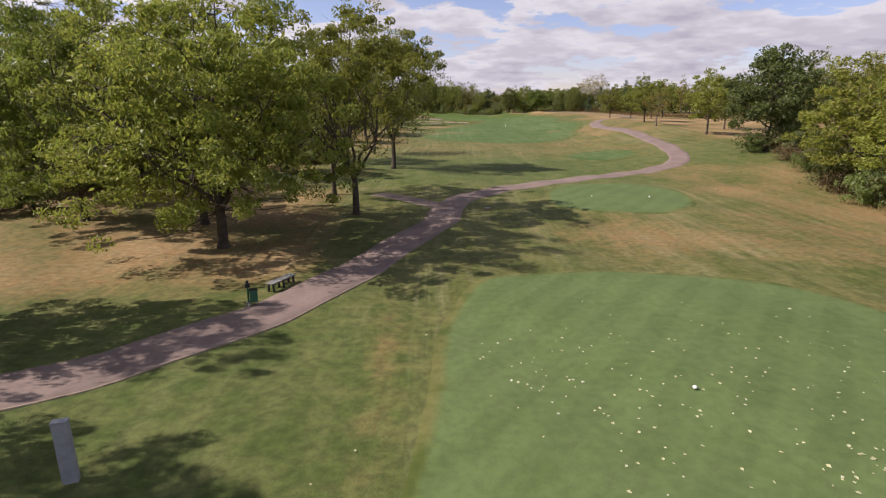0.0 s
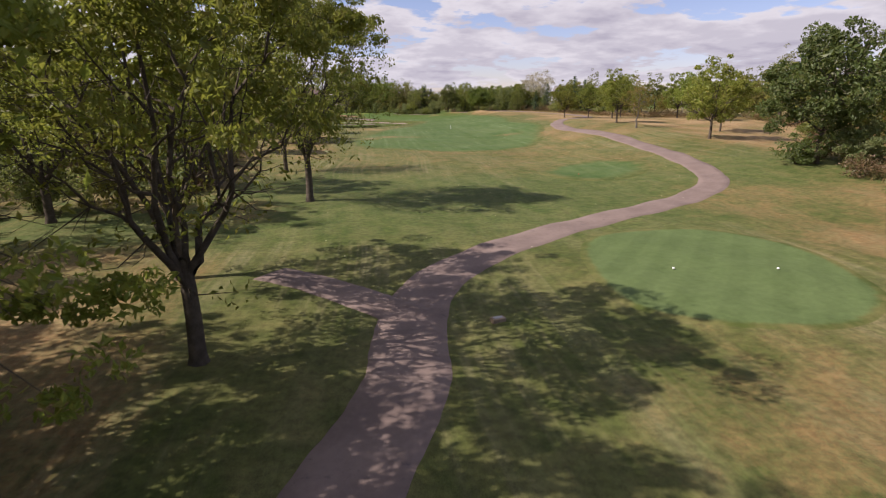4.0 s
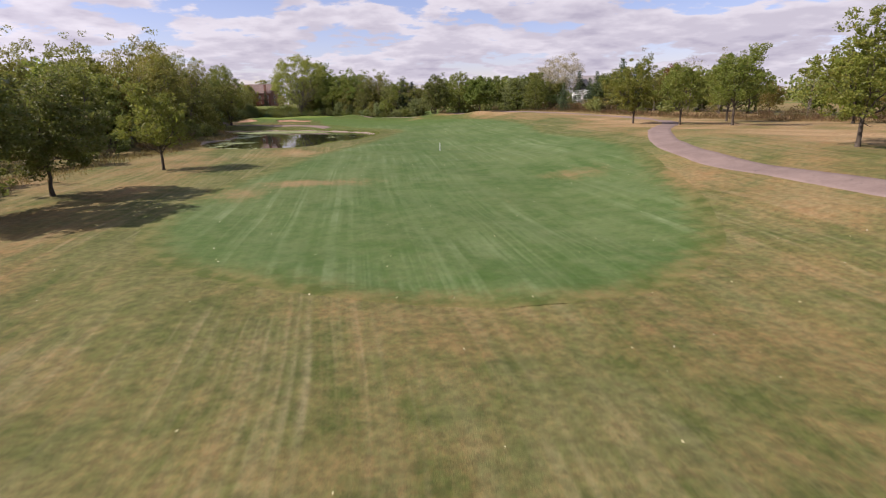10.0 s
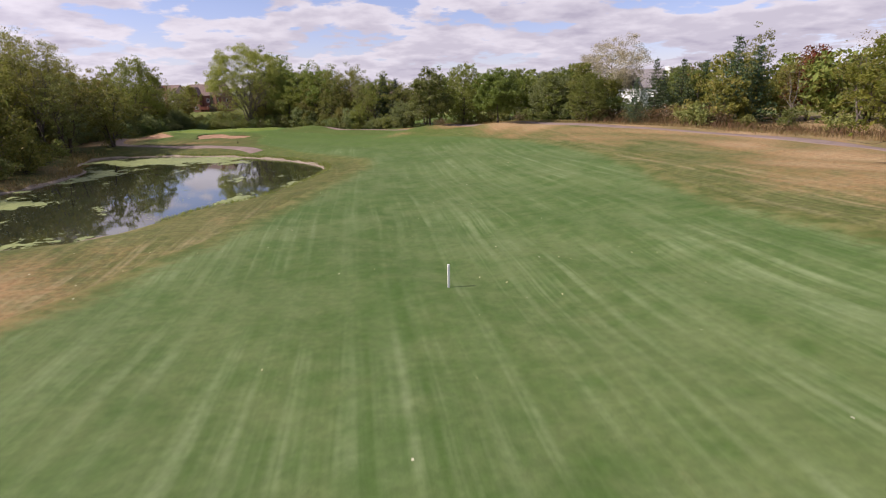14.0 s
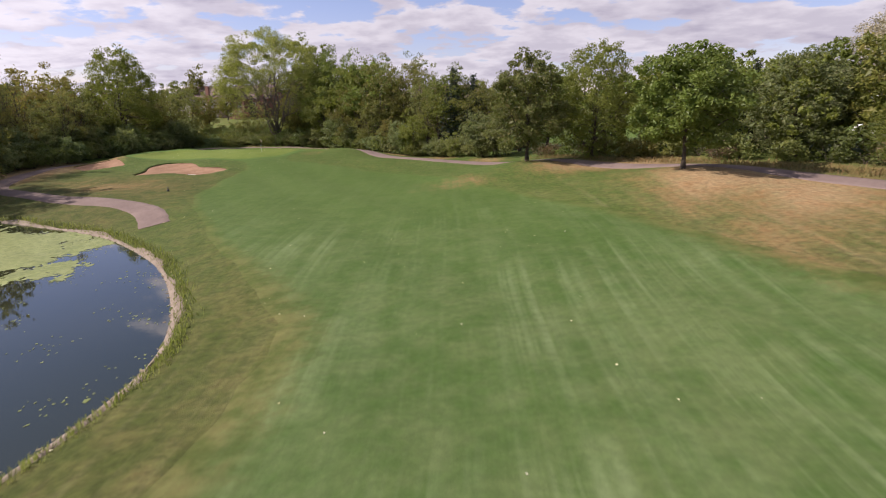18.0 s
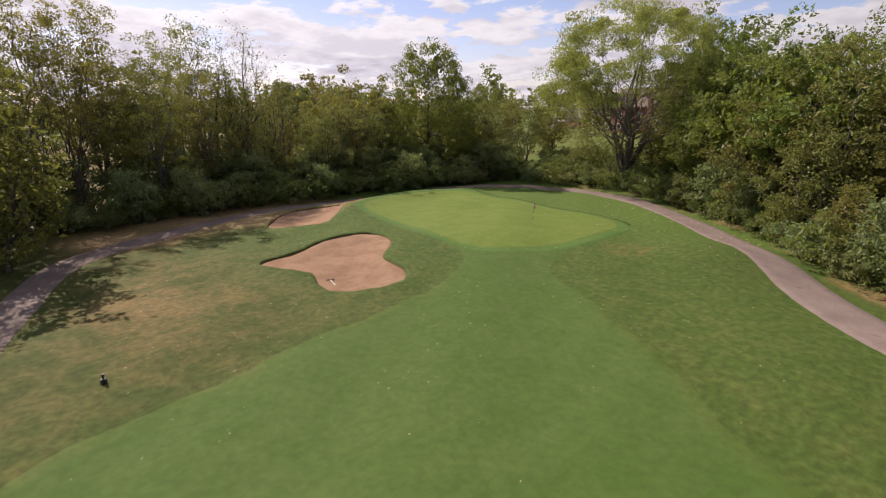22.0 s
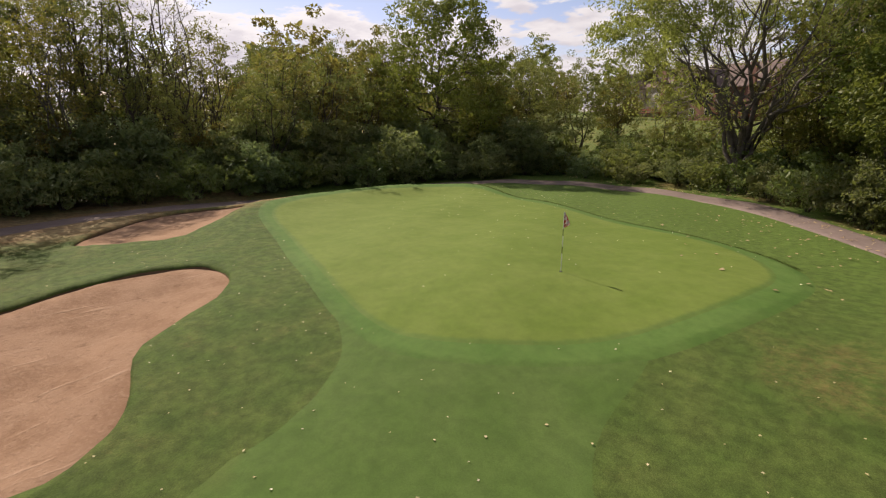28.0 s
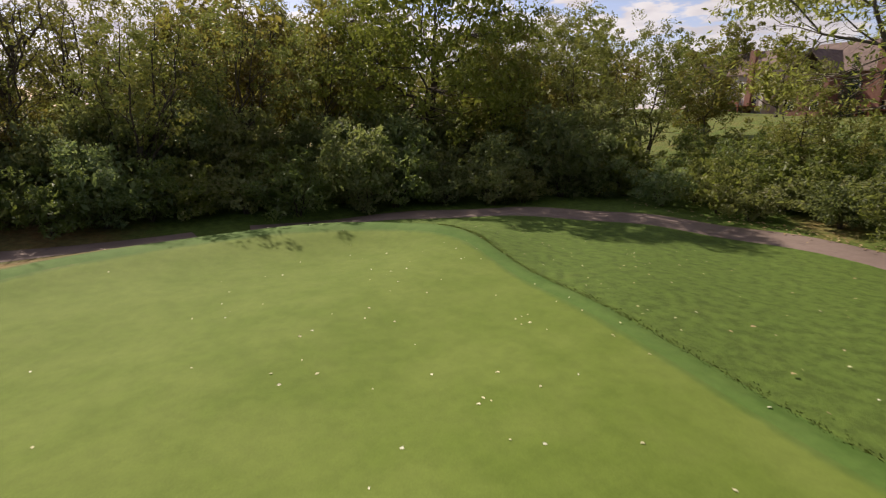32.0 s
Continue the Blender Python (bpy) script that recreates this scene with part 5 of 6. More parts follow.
wood([(-13, 336), (-7, 327), (-1, 319.5), (6, 312), (12, 305)], 11, 5.2, LEAFY, "wood right of the green", 1.0, 1.2, 8)
wood([(14, 303), (20, 297), (26, 291), (32, 285)], 11, 5.6, LEAFY, "wood right of the green", 0.78, 0.98, 18)
thicket([(-10, 322.5), (-3, 316.5), (5.5, 307.5), (12, 300), (20.5, 291.5), (29, 284)], 3, 2.3, ["shrub_fine", "shrub_dark", "shrub_high"], "shrubs beside the path", "dark leafy shrub beside the path", "shrub", 9)
wood([(37, 280), (45, 270), (52, 261), (58, 252)], 12, 6.0, {"round_wood": 2, "bright_wood": 3}, "wood beyond the dry bank", 0.7, 0.86, 10)
plant("lime_tree", "round_lime", 56, 260, 1.0, 10, "dense round grey-green tree in the tree line", "tree")
plant("hedge_maple_tree", "full_maple", 57.5, 246, 0.5, 70, "dense round green maple in the tree line", "tree", "", 1.1)
plant("hedge_maple_tree", "full_maple", 39.7, 270, 0.74, 130, "tall full green maple behind the path", "tree", "", 0.9)
thicket([(34, 281), (44, 267), (55, 254), (64, 241), (70, 227)], 4, 2.8, ["shrub_a", "shrub_dry", "shrub_red", "shrub_b"], "shrubs beyond the path", "brown and green brush beyond the path", "shrub", 11)
for x, y, s2 in ((61, 246.5, 1.2), (63.5, 245.5, 1.35), (66, 242.5, 1.1), (69.5, 240.8, 1.35), (72, 239.2, 1.3), (75.5, 237.5, 1.5), (73.5, 234, 1.3)):
    plant("shrub", "shrub_red", x, y, s2, x * 43 % 360, "rust-brown brush below the conifers", "shrub", "shrubs beyond the path")
for x, y, s2, key in ((67, 245, 1.3, "shrub_b"), (71, 236, 1.5, "shrub_b"), (74, 231, 1.3, "shrub_c"), (68, 229, 1.5, "shrub_b")):
    plant("shrub", key, x, y, s2, x * 31 % 360, "bright olive shrub beyond the path", "shrub", "shrubs beyond the path")
# right of the fairway
wood([(72, 246), (79, 229), (86, 216), (95, 206), (101, 190), (100, 170), (95, 150), (86, 130), (78, 110), (66, 93), (56, 76), (48, 56), (45, 30), (46, 0)], 14, 6.8, MIXED, "wood right of the fairway", 0.65, 0.95, 12)
thicket([(68, 234), (75, 218.5), (81, 208), (90, 198), (94.5, 178), (89, 155), (81, 135), (75, 118), (65, 101), (56, 86), (48, 70), (41, 52), (37, 40)], 5, 4.5, ["shrub_red", "shrub_dry", "shrub_a", "shrub_red", "shrub_b"], "brush right of the fairway", "rusty brown and green brush", "shrub", 13)
plant("acacia_tree", "lawn_maple", 41, 52, 1.1, 70, "spreading light green tree at the wood's edge", "tree", "", 1.3)
plant("acacia_tree", "lawn_maple_b", 39, 44, 0.85, 10, "spreading light green tree at the wood's edge", "tree", "", 1.25)
for x, y, s2, key in ((80, 262, 0.3, "bright_wood"), (68.5, 259, 0.62, "round_wood"), (75.5, 266, 0.3, "round_wood"), (86, 266, 0.75, "bright_wood"), (82, 258, 0.8, "round_wood")):
    plant("hedge_tree", key, x, y, s2, x * 31 % 360, "bushy green tree in the tree line", "tree")
for k, (x, y, s2) in enumerate(((37.5, 41, 1.0), (38, 47, 1.1), (39.5, 53, 1.0), (41.5, 58, 1.1), (43.5, 64, 0.9), (46, 72, 1.1), (48.5, 75, 1.0), (45, 79.5, 1.0), (49.5, 82, 1.1), (43, 50, 1.3), (43, 44, 1.3))):
    plant("shrub", ("shrub_high", "shrub_fine", "shrub_red")[k % 3] if k < 9 else "shrub_high", x, y, s2, k * 77, "green and rusty shrub at the wood's edge", "shrub", "brush right of the fairway")
for k, (x, y, s2) in enumerate(((-21.5, 83, 1.1), (-23.5, 79, 1.2), (-20.5, 87, 1.0), (-25, 74, 1.2), (-27, 70, 1.0), (-30, 62, 1.2), (-36, 58, 1.2), (-34, 44, 1.2), (-43, 56, 1.3), (-39, 53.5, 1.2), (-33, 60.5, 1.2), (-47, 53, 1.3), (-41, 60, 1.4))):
    plant("shrub", ("shrub_high", "shrub_dark")[k % 2], x, y, s2, k * 61, "dark leafy shrub under the ash trees", "shrub", "shrubs along the wood")
for x, y, s2, key in ((-20.8, 69.5, 0.8, "gold_near"), (-27.5, 58, 0.95, "olive_near")):
    plant("woodland_tree", key, x, y, s2, x * 57 % 360, WOODS[key] + " beside the ash trees", "tree", "wood left of the fairway")
# gardens behind the green
for x, y, s2, key in ((-44, 372, 0.8, "round_wood"), (-62, 378, 0.9, "bright_wood"), (-37, 374, 0.5, "spruce"), (-70, 366, 1.0, "tall_wood"), (-58, 360, 0.8, "brown_wood"), (-20, 374, 0.8, "bright_wood"), (-66, 402, 1.1, "tall_wood"), (-42, 408, 1.1, "round_wood"), (-24, 404, 1.1, "bright_wood"), (-8, 380, 1.0, "tall_wood"), (-30, 380, 0.5, "brown_wood")):
    plant("garden_tree", key, x, y, s2, x * 53 % 360, "tree in the gardens beyond the course", "tree", "garden trees")


def deep_woods():
    """The closed wood behind its outer trees, joined into one."""
    verts, faces, slots, base = [], [], [], 0
    for k, (_, me) in enumerate(PROTO["back_wood"]):
        co = np.empty(len(me.vertices) * 3, np.float32)
        me.vertices.foreach_get("co", co)
        co = co.reshape(-1, 3)
        quads = np.empty(len(me.polygons) * 4, np.int32)
        me.polygons.foreach_get("vertices", quads)
        quads = quads.reshape(-1, 4)
        for x, y, s, turn in DEEP:
            a = radians(turn)
            spin = np.array([(math.cos(a), math.sin(a), 0), (-math.sin(a), math.cos(a), 0), (0, 0, 1)])
            verts.append(co @ spin * s + (x, y, h(x, y)))
            faces.append(quads + base)
            slots.append(np.full(len(quads), k, np.int32))
            base += len(co)
    me = mesh_from("deep_woods", np.vstack(verts), np.vstack(faces), [BARK, WOOD_LEAF], False)
    me.polygons.foreach_set("material_index", np.concatenate(slots))
    tagged(new("deep_woods", me), "closed dark green woodland behind the outer trees", "woods", kind="stuff")


deep_woods()


def far_woods():
    """Distant woodland all round, out to the horizon."""
    rng = np.random.default_rng(5)
    centres = []
    for _ in range(1000):
        a, d = rng.uniform(0, 2 * np.pi), rng.uniform(170, 620)
        x, y = 10 + d * math.cos(a), 170 + d * 1.25 * math.sin(a)
        if -60 < x < 120 and -40 < y < 390 or -130 < x < 20 and 330 < y < 440:
            continue
        high, wide = rng.uniform(9, 16), rng.uniform(4, 8)
        q = rng.normal(size=(120, 3))
        q /= np.linalg.norm(q, axis=1)[:, None]
        q = q * rng.uniform(0.6, 1.0, (120, 1)) * (wide, wide, high / 2) + (x, y, high / 2 + h(x, y))
        centres.append(q)
    v, f = leaf_set(rng, np.vstack(centres), 2.0, 0.8, 0.2)
    tagged(new("far_woods", mesh_from("far_woods", v, f, [WOOD_LEAF], False)), "distant dark green woodland along the horizon", "woods", kind="stuff")


far_woods()


# ---- houses beyond the course ----
def part(name, bm, mat, parent, label=""):
    me = bpy.data.meshes.new(name)
    bmesh.ops.recalc_face_normals(bm, faces=bm.faces)
    bm.to_mesh(me)
    bm.free()
    me.materials.append(mat)
    o = new(name, me)
    o.parent = parent
    if label:
        o["label"] = label
    return o


def block(x0, x1, y0, y1, z0, z1, bevel=0.0, bm=None):
    bm = bm or bmesh.new()
    made = bmesh.ops.create_cube(bm, size=1.0, matrix=Matrix.Translation(((x0 + x1) / 2, (y0 + y1) / 2, (z0 + z1) / 2)) @ Matrix.Diagonal((x1 - x0, y1 - y0, z1 - z0, 1)))
    if bevel:
        edges = list({e for v in made["verts"] for e in v.link_edges})
        bmesh.ops.bevel(bm, geom=edges, offset=bevel, segments=2, affect="EDGES", profile=0.5)
    return bm


def rod(points, radii, sides=8):
    v, f = tubes([(np.array(points, float), np.array(radii, float))], sides)
    bm = bmesh.new()
    vs = [bm.verts.new(p) for p in v]
    for q in f:
        bm.faces.new([vs[i] for i in q])
    n = len(points)
    bm.faces.new(vs[:sides])
    bm.faces.new(vs[(n - 1) * sides:])
    return bm


def gable(x0, x1, y0, y1, z, rise, over=0.5, thick=0.18, hip=0.0):
    """A pitched roof, its ridge along x; hip: how far the ridge ends stand back."""
    bm = bmesh.new()
    ym = (y0 + y1) / 2
    x0, x1, y0, y1 = x0 - over, x1 + over, y0 - over, y1 + over
    low, ridge = [(x0, y0), (x1, y0), (x1, y1), (x0, y1)], [(x0 + hip, ym), (x1 - hip, ym)]
    a = [bm.verts.new((x, y, z)) for x, y in low] + [bm.verts.new((x, y, z + rise)) for x, y in ridge]
    b = [bm.verts.new((v.co.x, v.co.y, v.co.z + thick)) for v in a]
    for s, flip in ((a, True), (b, False)):
        for f in ((0, 1, 5, 4), (2, 3, 4, 5), (1, 2, 5), (3, 0, 4)):
            if len(f) == 4 or hip:
                bm.faces.new([s[i] for i in (f[::-1] if flip else f)])
    rim = [(0, 1), (2, 3)] + ([(1, 2), (3, 0)] if hip else [(1, 5), (5, 2), (3, 4), (4, 0)])
    for i, j in rim:
        bm.faces.new([a[i], a[j], b[j], b[i]])
    return bm


def house(x, y, turn, w, d, high, rise, wall, roof, label, hip=0.0, chimney=None, wing=True, deck=True, down=0.0, stack=False):
    root = new("house")
    root.matrix_world = Matrix.LocRotScale((x, y, h(x, y) - down), Euler((0, 0, radians(turn))), None)
    tagged(root, label, "house", "houses beyond the course")
    part("wall", block(-w / 2, w / 2, -d / 2, d / 2, -1, high), wall, root)
    part("roof", gable(-w / 2, w / 2, -d / 2, d / 2, high, rise, hip=hip), roof, root)
    if not hip:
        for sx in (-1, 1):
            bm = bmesh.new()
            q = [(-d / 2, high), (d / 2, high), (0, high + rise * d / (d + 1.0))]
            f0 = [bm.verts.new((sx * (w / 2 - 0.1), a, b)) for a, b in q]
            f1 = [bm.verts.new((sx * w / 2, a, b)) for a, b in q]
            bm.faces.new(f0), bm.faces.new(f1[::-1])
            for i in range(3):
                bm.faces.new([f0[i], f0[(i + 1) % 3], f1[(i + 1) % 3], f1[i]])
            part("gable_wall", bm, wall, root)
    if wing:
        part("wing_wall", block(-w * 0.42, -w * 0.02, -d / 2 - 2.6, -d / 2, -1, high * 0.98), wall, root)
        bm = gable(-d / 2 - 3.2, -d / 2 + d * 0.45, -w * 0.42, -w * 0.02, high * 0.98, rise * 0.75, 0.4)
        bmesh.ops.transform(bm, matrix=Matrix.Rotation(radians(90), 4, "Z") @ Matrix.Diagonal((1, -1, 1, 1)), verts=bm.verts)
        part("wing_roof", bm, roof, root)
    rows = 2 if high > 4.5 else 1
    spots = []
    for r in range(rows):
        z = 0.9 + r * 2.8
        n = max(2, int(w / 3.2))
        for k in range(n):
            u = -w / 2 + w * (k + 0.5) / n
            front = -d / 2 - (2.6 if wing and -w * 0.42 < u < -w * 0.02 else 0)
            spots.append((u, front, z))
    for u, front, z in spots:
        fr = part("window", block(u - 0.6, u + 0.6, front - 0.09, front + 0.02, z, z + 1.4), WHITE, root, "white framed window")
        part("pane", block(u - 0.48, u - 0.03, front - 0.11, front - 0.06, z + 0.1, z + 1.3), GLASS, fr)
        part("pane", block(u + 0.03, u + 0.48, front - 0.11, front - 0.06, z + 0.1, z + 1.3), GLASS, fr)
    for side in (-1, 1):
        for r in range(rows):
            z = 0.9 + r * 2.8
            xx = side * (w / 2 + 0.05)
            fr = part("window", block(min(xx, xx - side * 0.1), max(xx, xx - side * 0.1), -0.6, 0.6, z, z + 1.4), WHITE, root, "white framed window")
            part("pane", block(min(xx, xx + side * 0.03), max(xx, xx + side * 0.03), -0.48, 0.48, z + 0.1, z + 1.3), GLASS, fr)
    if chimney and stack:
        part("chimney", block(w * 0.3, w * 0.3 + 1.3, -d * 0.25, -d * 0.25 + 1.3, high + rise * 0.3, high + rise + 0.5), chimney, root)
    elif chimney:
        part("chimney", block(w * 0.3, w * 0.3 + 1.2, -d / 2 - 0.6, -d / 2, -1, high + rise * 0.8 + 0.6), chimney, root)
    if deck:
        dk = part("deck", block(w * 0.02, w * 0.46, -d / 2 - 4.2, -d / 2 - 0.05, 0.9, 1.1), DECKING, root, "red-stained wooden deck")
        for k in range(5):
            u = w * 0.02 + 0.1 + k * (w * 0.44 - 0.2) / 4
            part("post", block(u - 0.06, u + 0.06, -d / 2 - 4.15, -d / 2 - 4.0, -1, 2.0), DECKING, dk)
        part("rail", block(w * 0.02, w * 0.46, -d / 2 - 4.17, -d / 2 - 4.05, 1.95, 2.05), DECKING, dk)
        part("rail", block(w * 0.02, w * 0.46, -d / 2 - 4.15, -d / 2 - 4.08, 1.3, 1.75), DECKING, dk)
    return root


house(-63, 402, -20, 17, 10, 6.2, 4.2, SIDING, ROOFING, "two-storey pale house with brown roof and red deck", chimney=BRICK)
house(-43, 396, -14, 15, 10, 6.2, 4.6, BRICK, ROOFING, "two-storey brick house with brown roof and chimney", chimney=BRICK)
house(22.5, 338, -5, 14, 10, 7.4, 4.6, BRICK, ROOFING, "tall brick house with a brown roof above the trees", deck=False)
house(98, 297.5, -40, 15, 11.5, 7.3, 5.0, WHITE, GREY_ROOF, "white house with grey roof and white chimney", chimney=WHITE, deck=False, down=0.6, stack=True)
house(8, 362, -5, 15, 10, 6.2, 4.2, SIDING, GREY_ROOF, "grey-roofed house behind the wood", deck=False, hip=3.0)


# ---- small things on the course ----
def at(x, y, turn=0.0, lift=0.0):
    return Matrix.LocRotScale((x, y, h(x, y) + lift), Euler((0, 0, radians(turn))), None)


def bench(x, y, turn):
    root = new("bench")
    tagged(root, "backless bench with grey plank seat on dark legs", "bench")
    for k in range(3):
        part("plank", block(-0.88, 0.88, -0.21 + k * 0.15, -0.09 + k * 0.15, 0.41, 0.455, 0.008), GREY_WOOD, root)
    for u in (-0.72, 0.0, 0.72):
        for s in (-1, 1):
            part("leg", rod([(u, s * 0.17, -0.05), (u, s * 0.13, 0.4)], (0.065, 0.055), 6), BLACK, root)
        part("bearer", block(u - 0.035, u + 0.035, -0.21, 0.21, 0.36, 0.41), BLACK, root)
    root.matrix_world = at(x, y, turn)


def ball_washer(x, y, turn):
    root = new("ball_washer")
    tagged(root, "green ball washer on a post with a litter bin", "ball washer")
    part("post", rod([(0, 0, 0.12), (0, 0, 0.95)], (0.045, 0.045)), GREEN_PAINT, root)
    for k in range(3):
        a = 2.1 * k + 0.4
        part("foot", rod([(0.02 * math.cos(a), 0.02 * math.sin(a), 0.2), (0.2 * math.cos(a), 0.2 * math.sin(a), -0.03)], (0.025, 0.03), 6), STONE, root, "pale metal foot")
    bin_box = part("bin", block(0.06, 0.4, -0.15, 0.17, 0.2, 0.74, 0.02), GREEN_PAINT, root, "green litter bin")
    part("rim", block(0.05, 0.41, -0.16, 0.18, 0.742, 0.775, 0.01), BLACK, bin_box)
    part("washer", block(-0.11, 0.11, -0.1, 0.1, 0.88, 1.06, 0.03), BLACK, root)
    part("knob", rod([(0, 0, 1.06), (0, 0, 1.1), (0, 0, 1.17), (0, 0, 1.2)], (0.02, 0.06, 0.07, 0.03), 10), BLACK, root)
    part("towel_hook", rod([(-0.1, 0, 0.95), (-0.2, 0, 0.98), (-0.21, 0, 1.04)], (0.012, 0.012, 0.01), 8), BLACK, root)
    root.matrix_world = at(x, y, turn)


def stone_post(x, y, turn):
    root = new("stone_post")
    tagged(root, "upright grey stone slab post in the grass", "post")
    bm = block(-0.17, 0.17, -0.1, 0.1, -0.1, 1.62, 0.02)
    for v in bm.verts:
        v.co.z += 0.05 * v.co.x if v.co.z > 1 else 0
    part("slab", bm, STONE, root)
    part("cap", block(-0.175, 0.175, -0.105, 0.105, 1.622, 1.66, 0.01), STONE, root)
    root.matrix_world = at(x, y, turn)


def marker(x, y, mat, label, lift):
    bm = bmesh.new()
    bmesh.ops.create_icosphere(bm, subdivisions=2, radius=0.07)
    for v in bm.verts:
        v.co.z = v.co.z * 0.8 + 0.06
    root = new("tee_marker")
    tagged(root, label, "tee marker", "tee markers")
    part("knob", bm, mat, root)
    part("spike", rod([(0, 0, -0.08), (0, 0, 0.02)], (0.012, 0.012), 6), BLACK, root)
    root.matrix_world = at(x, y, 0, lift)


def stake(x, y):
    root = new("yardage_stake")
    tagged(root, "white yardage stake in the middle of the fairway", "stake")
    part("shaft", block(-0.05, 0.05, -0.05, 0.05, -0.1, 1.0, 0.012), WHITE, root)
    part("tip", block(-0.052, 0.052, -0.052, 0.052, 1.0, 1.08, 0.02), WHITE, root)
    root.matrix_world = at(x, y, 0, 0.03)


def checked_cloth():
    m, g = material("checked_cloth")
    p = g.add("ShaderNodeTexCoord").outputs["Object"]
    squares = g.add("ShaderNodeTexChecker", {"Vector": p, "Scale": 8.0}).outputs["Fac"]
    finish(g, g.mix(squares, (0.42, 0.02, 0.025), (0.7, 0.6, 0.6)), 0.8, g.noise(p, 60), 0.2, 0.002)
    return m


def flagstick(x, y):
    root = new("flagstick")
    tagged(root, "golf flagstick with a limp red and white checked flag", "flag")
    lengths = ((0.0, 0.62, WHITE), (0.62, 0.86, BLACK), (0.86, 1.22, WHITE), (1.22, 1.45, BLACK), (1.45, 2.03, WHITE))
    for a, b, mat in lengths:
        part("section", rod([(0, 0, a), (0, 0, b)], (0.011, 0.011), 8), mat, root)
    bm = bmesh.new()
    rows, cols = 12, 9
    grid = []
    for r in range(rows):
        z = 2.02 - 0.5 * r / (rows - 1)
        out = 0.05 + 0.17 * math.sin(math.pi * min(1, (r + 1.5) / rows)) ** 0.8
        grid.append([bm.verts.new((0.012 + out * c / (cols - 1) * 0.9, 0.035 * math.sin(c * 1.35 + r * 0.4) * (c / cols), z - 0.22 * (c / (cols - 1)) ** 1.4 * (1 - r / rows))) for c in range(cols)])
    for r in range(rows - 1):
        for c in range(cols - 1):
            bm.faces.new([grid[r][c], grid[r][c + 1], grid[r + 1][c + 1], grid[r + 1][c]])
    bmesh.ops.solidify(bm, geom=bm.faces[:], thickness=0.006)
    part("flag", bm, checked_cloth(), root, "limp red and white checked cloth")
    part("cup_rim", rod([(0, 0, -0.03), (0, 0, 0.006)], (0.055, 0.055), 16), BLACK, root, "dark hole around the stick's foot")
    root.matrix_world = at(x, y, 20, 0.045)


def rake(x, y, turn):
    root = new("bunker_rake")
    tagged(root, "bunker rake lying in the sand", "rake")
    part("handle", rod([(0, 0, 0.05), (1.3, 0, 0.06)], (0.016, 0.016), 8), WHITE, root)
    part("head", block(-0.06, 0.0, -0.28, 0.28, 0.02, 0.07, 0.01), BLACK, root)
    for k in range(9):
        u = -0.24 + k * 0.06
        part("tine", block(-0.05, -0.03, u - 0.008, u + 0.008, -0.03, 0.03), BLACK, root)
    z = float(sand_height(np.array([x, x]), np.array([y, y]))[0])
    root.matrix_world = Matrix.LocRotScale((x, y, z), Euler((0, 0, radians(turn))), None)


def valve_box(x, y):
    root = new("sprinkler_head")
    tagged(root, "dark raised sprinkler fitting in the grass", "sprinkler")
    part("body", rod([(0, 0, -0.05), (0, 0, 0.16), (0, 0, 0.2)], (0.13, 0.13, 0.1), 12), BLACK, root)
    part("nozzle", rod([(0, 0, 0.2), (0.03, 0, 0.36)], (0.05, 0.04), 8), BLACK, root)
    part("cap", rod([(0.03, 0, 0.36), (0.03, 0, 0.42)], (0.08, 0.06), 10), BLACK, root)
    root.matrix_world = at(x, y)


bench(-7.95, 24.95, 66)
ball_washer(-8.65, 22.4, 20)
stone_post(-8.95, 11.0, 18)
marker(7.6, 14.5, WHITE, "small round white tee marker", 0.05)
marker(14.0, 49.9, WHITE, "small round white tee marker", 0.05)
marker(19.1, 49.0, WHITE, "small round white tee marker", 0.05)
marker(22.4, 85.1, RED, "small round red tee marker", 0.05)
stake(20.0, 174.8)
flagstick(-7.3, 295.1)
rake(-11.5, 278.4, -20)
valve_box(-6.8, 264.2)


def slab(x, y, turn):
    root = new("tee_sign")
    tagged(root, "low pale stone tee marker set in the grass", "sign")
    part("stone", block(-0.3, 0.3, -0.18, 0.18, -0.05, 0.16, 0.04), EDGING, root)
    part("plate", block(-0.2, 0.2, -0.1, 0.1, 0.16, 0.168), STONE, root)
    root.matrix_world = at(x, y, turn)


slab(3.8, 45.2, 15)


# ---- litter, weed, stones and tall grass ----
def strewn(name, pts, size, mat, label, category, lift, slim=0.7, seed=1):
    rng = np.random.default_rng(seed)
    pts = np.asarray(pts, float)
    c = np.column_stack([pts, height(pts[:, 0], pts[:, 1]) + lift])
    n = len(c)
    a, l = rng.uniform(0, 2 * np.pi, n), size * rng.uniform(0.6, 1.4, n)
    u = np.column_stack([np.cos(a), np.sin(a), rng.normal(size=n) * 0.12]) * (l * 0.5)[:, None]
    w = np.column_stack([-np.sin(a), np.cos(a), rng.normal(size=n) * 0.15]) * (l * 0.5 * slim)[:, None]
    rise = np.column_stack([np.zeros(n), np.zeros(n), l * 0.1])
    v, f = np.stack([c - u, c + w + rise, c + u, c - w + rise], 1).reshape(-1, 3), np.arange(n * 4).reshape(-1, 4)
    tagged(new(name, mesh_from(name, v, f, [mat], False)), label, category, kind="stuff")


rl = np.random.default_rng(21)


def scatter(n, cx, cy, rx, ry):
    return np.column_stack([rl.normal(cx, rx, n), rl.normal(cy, ry, n)])


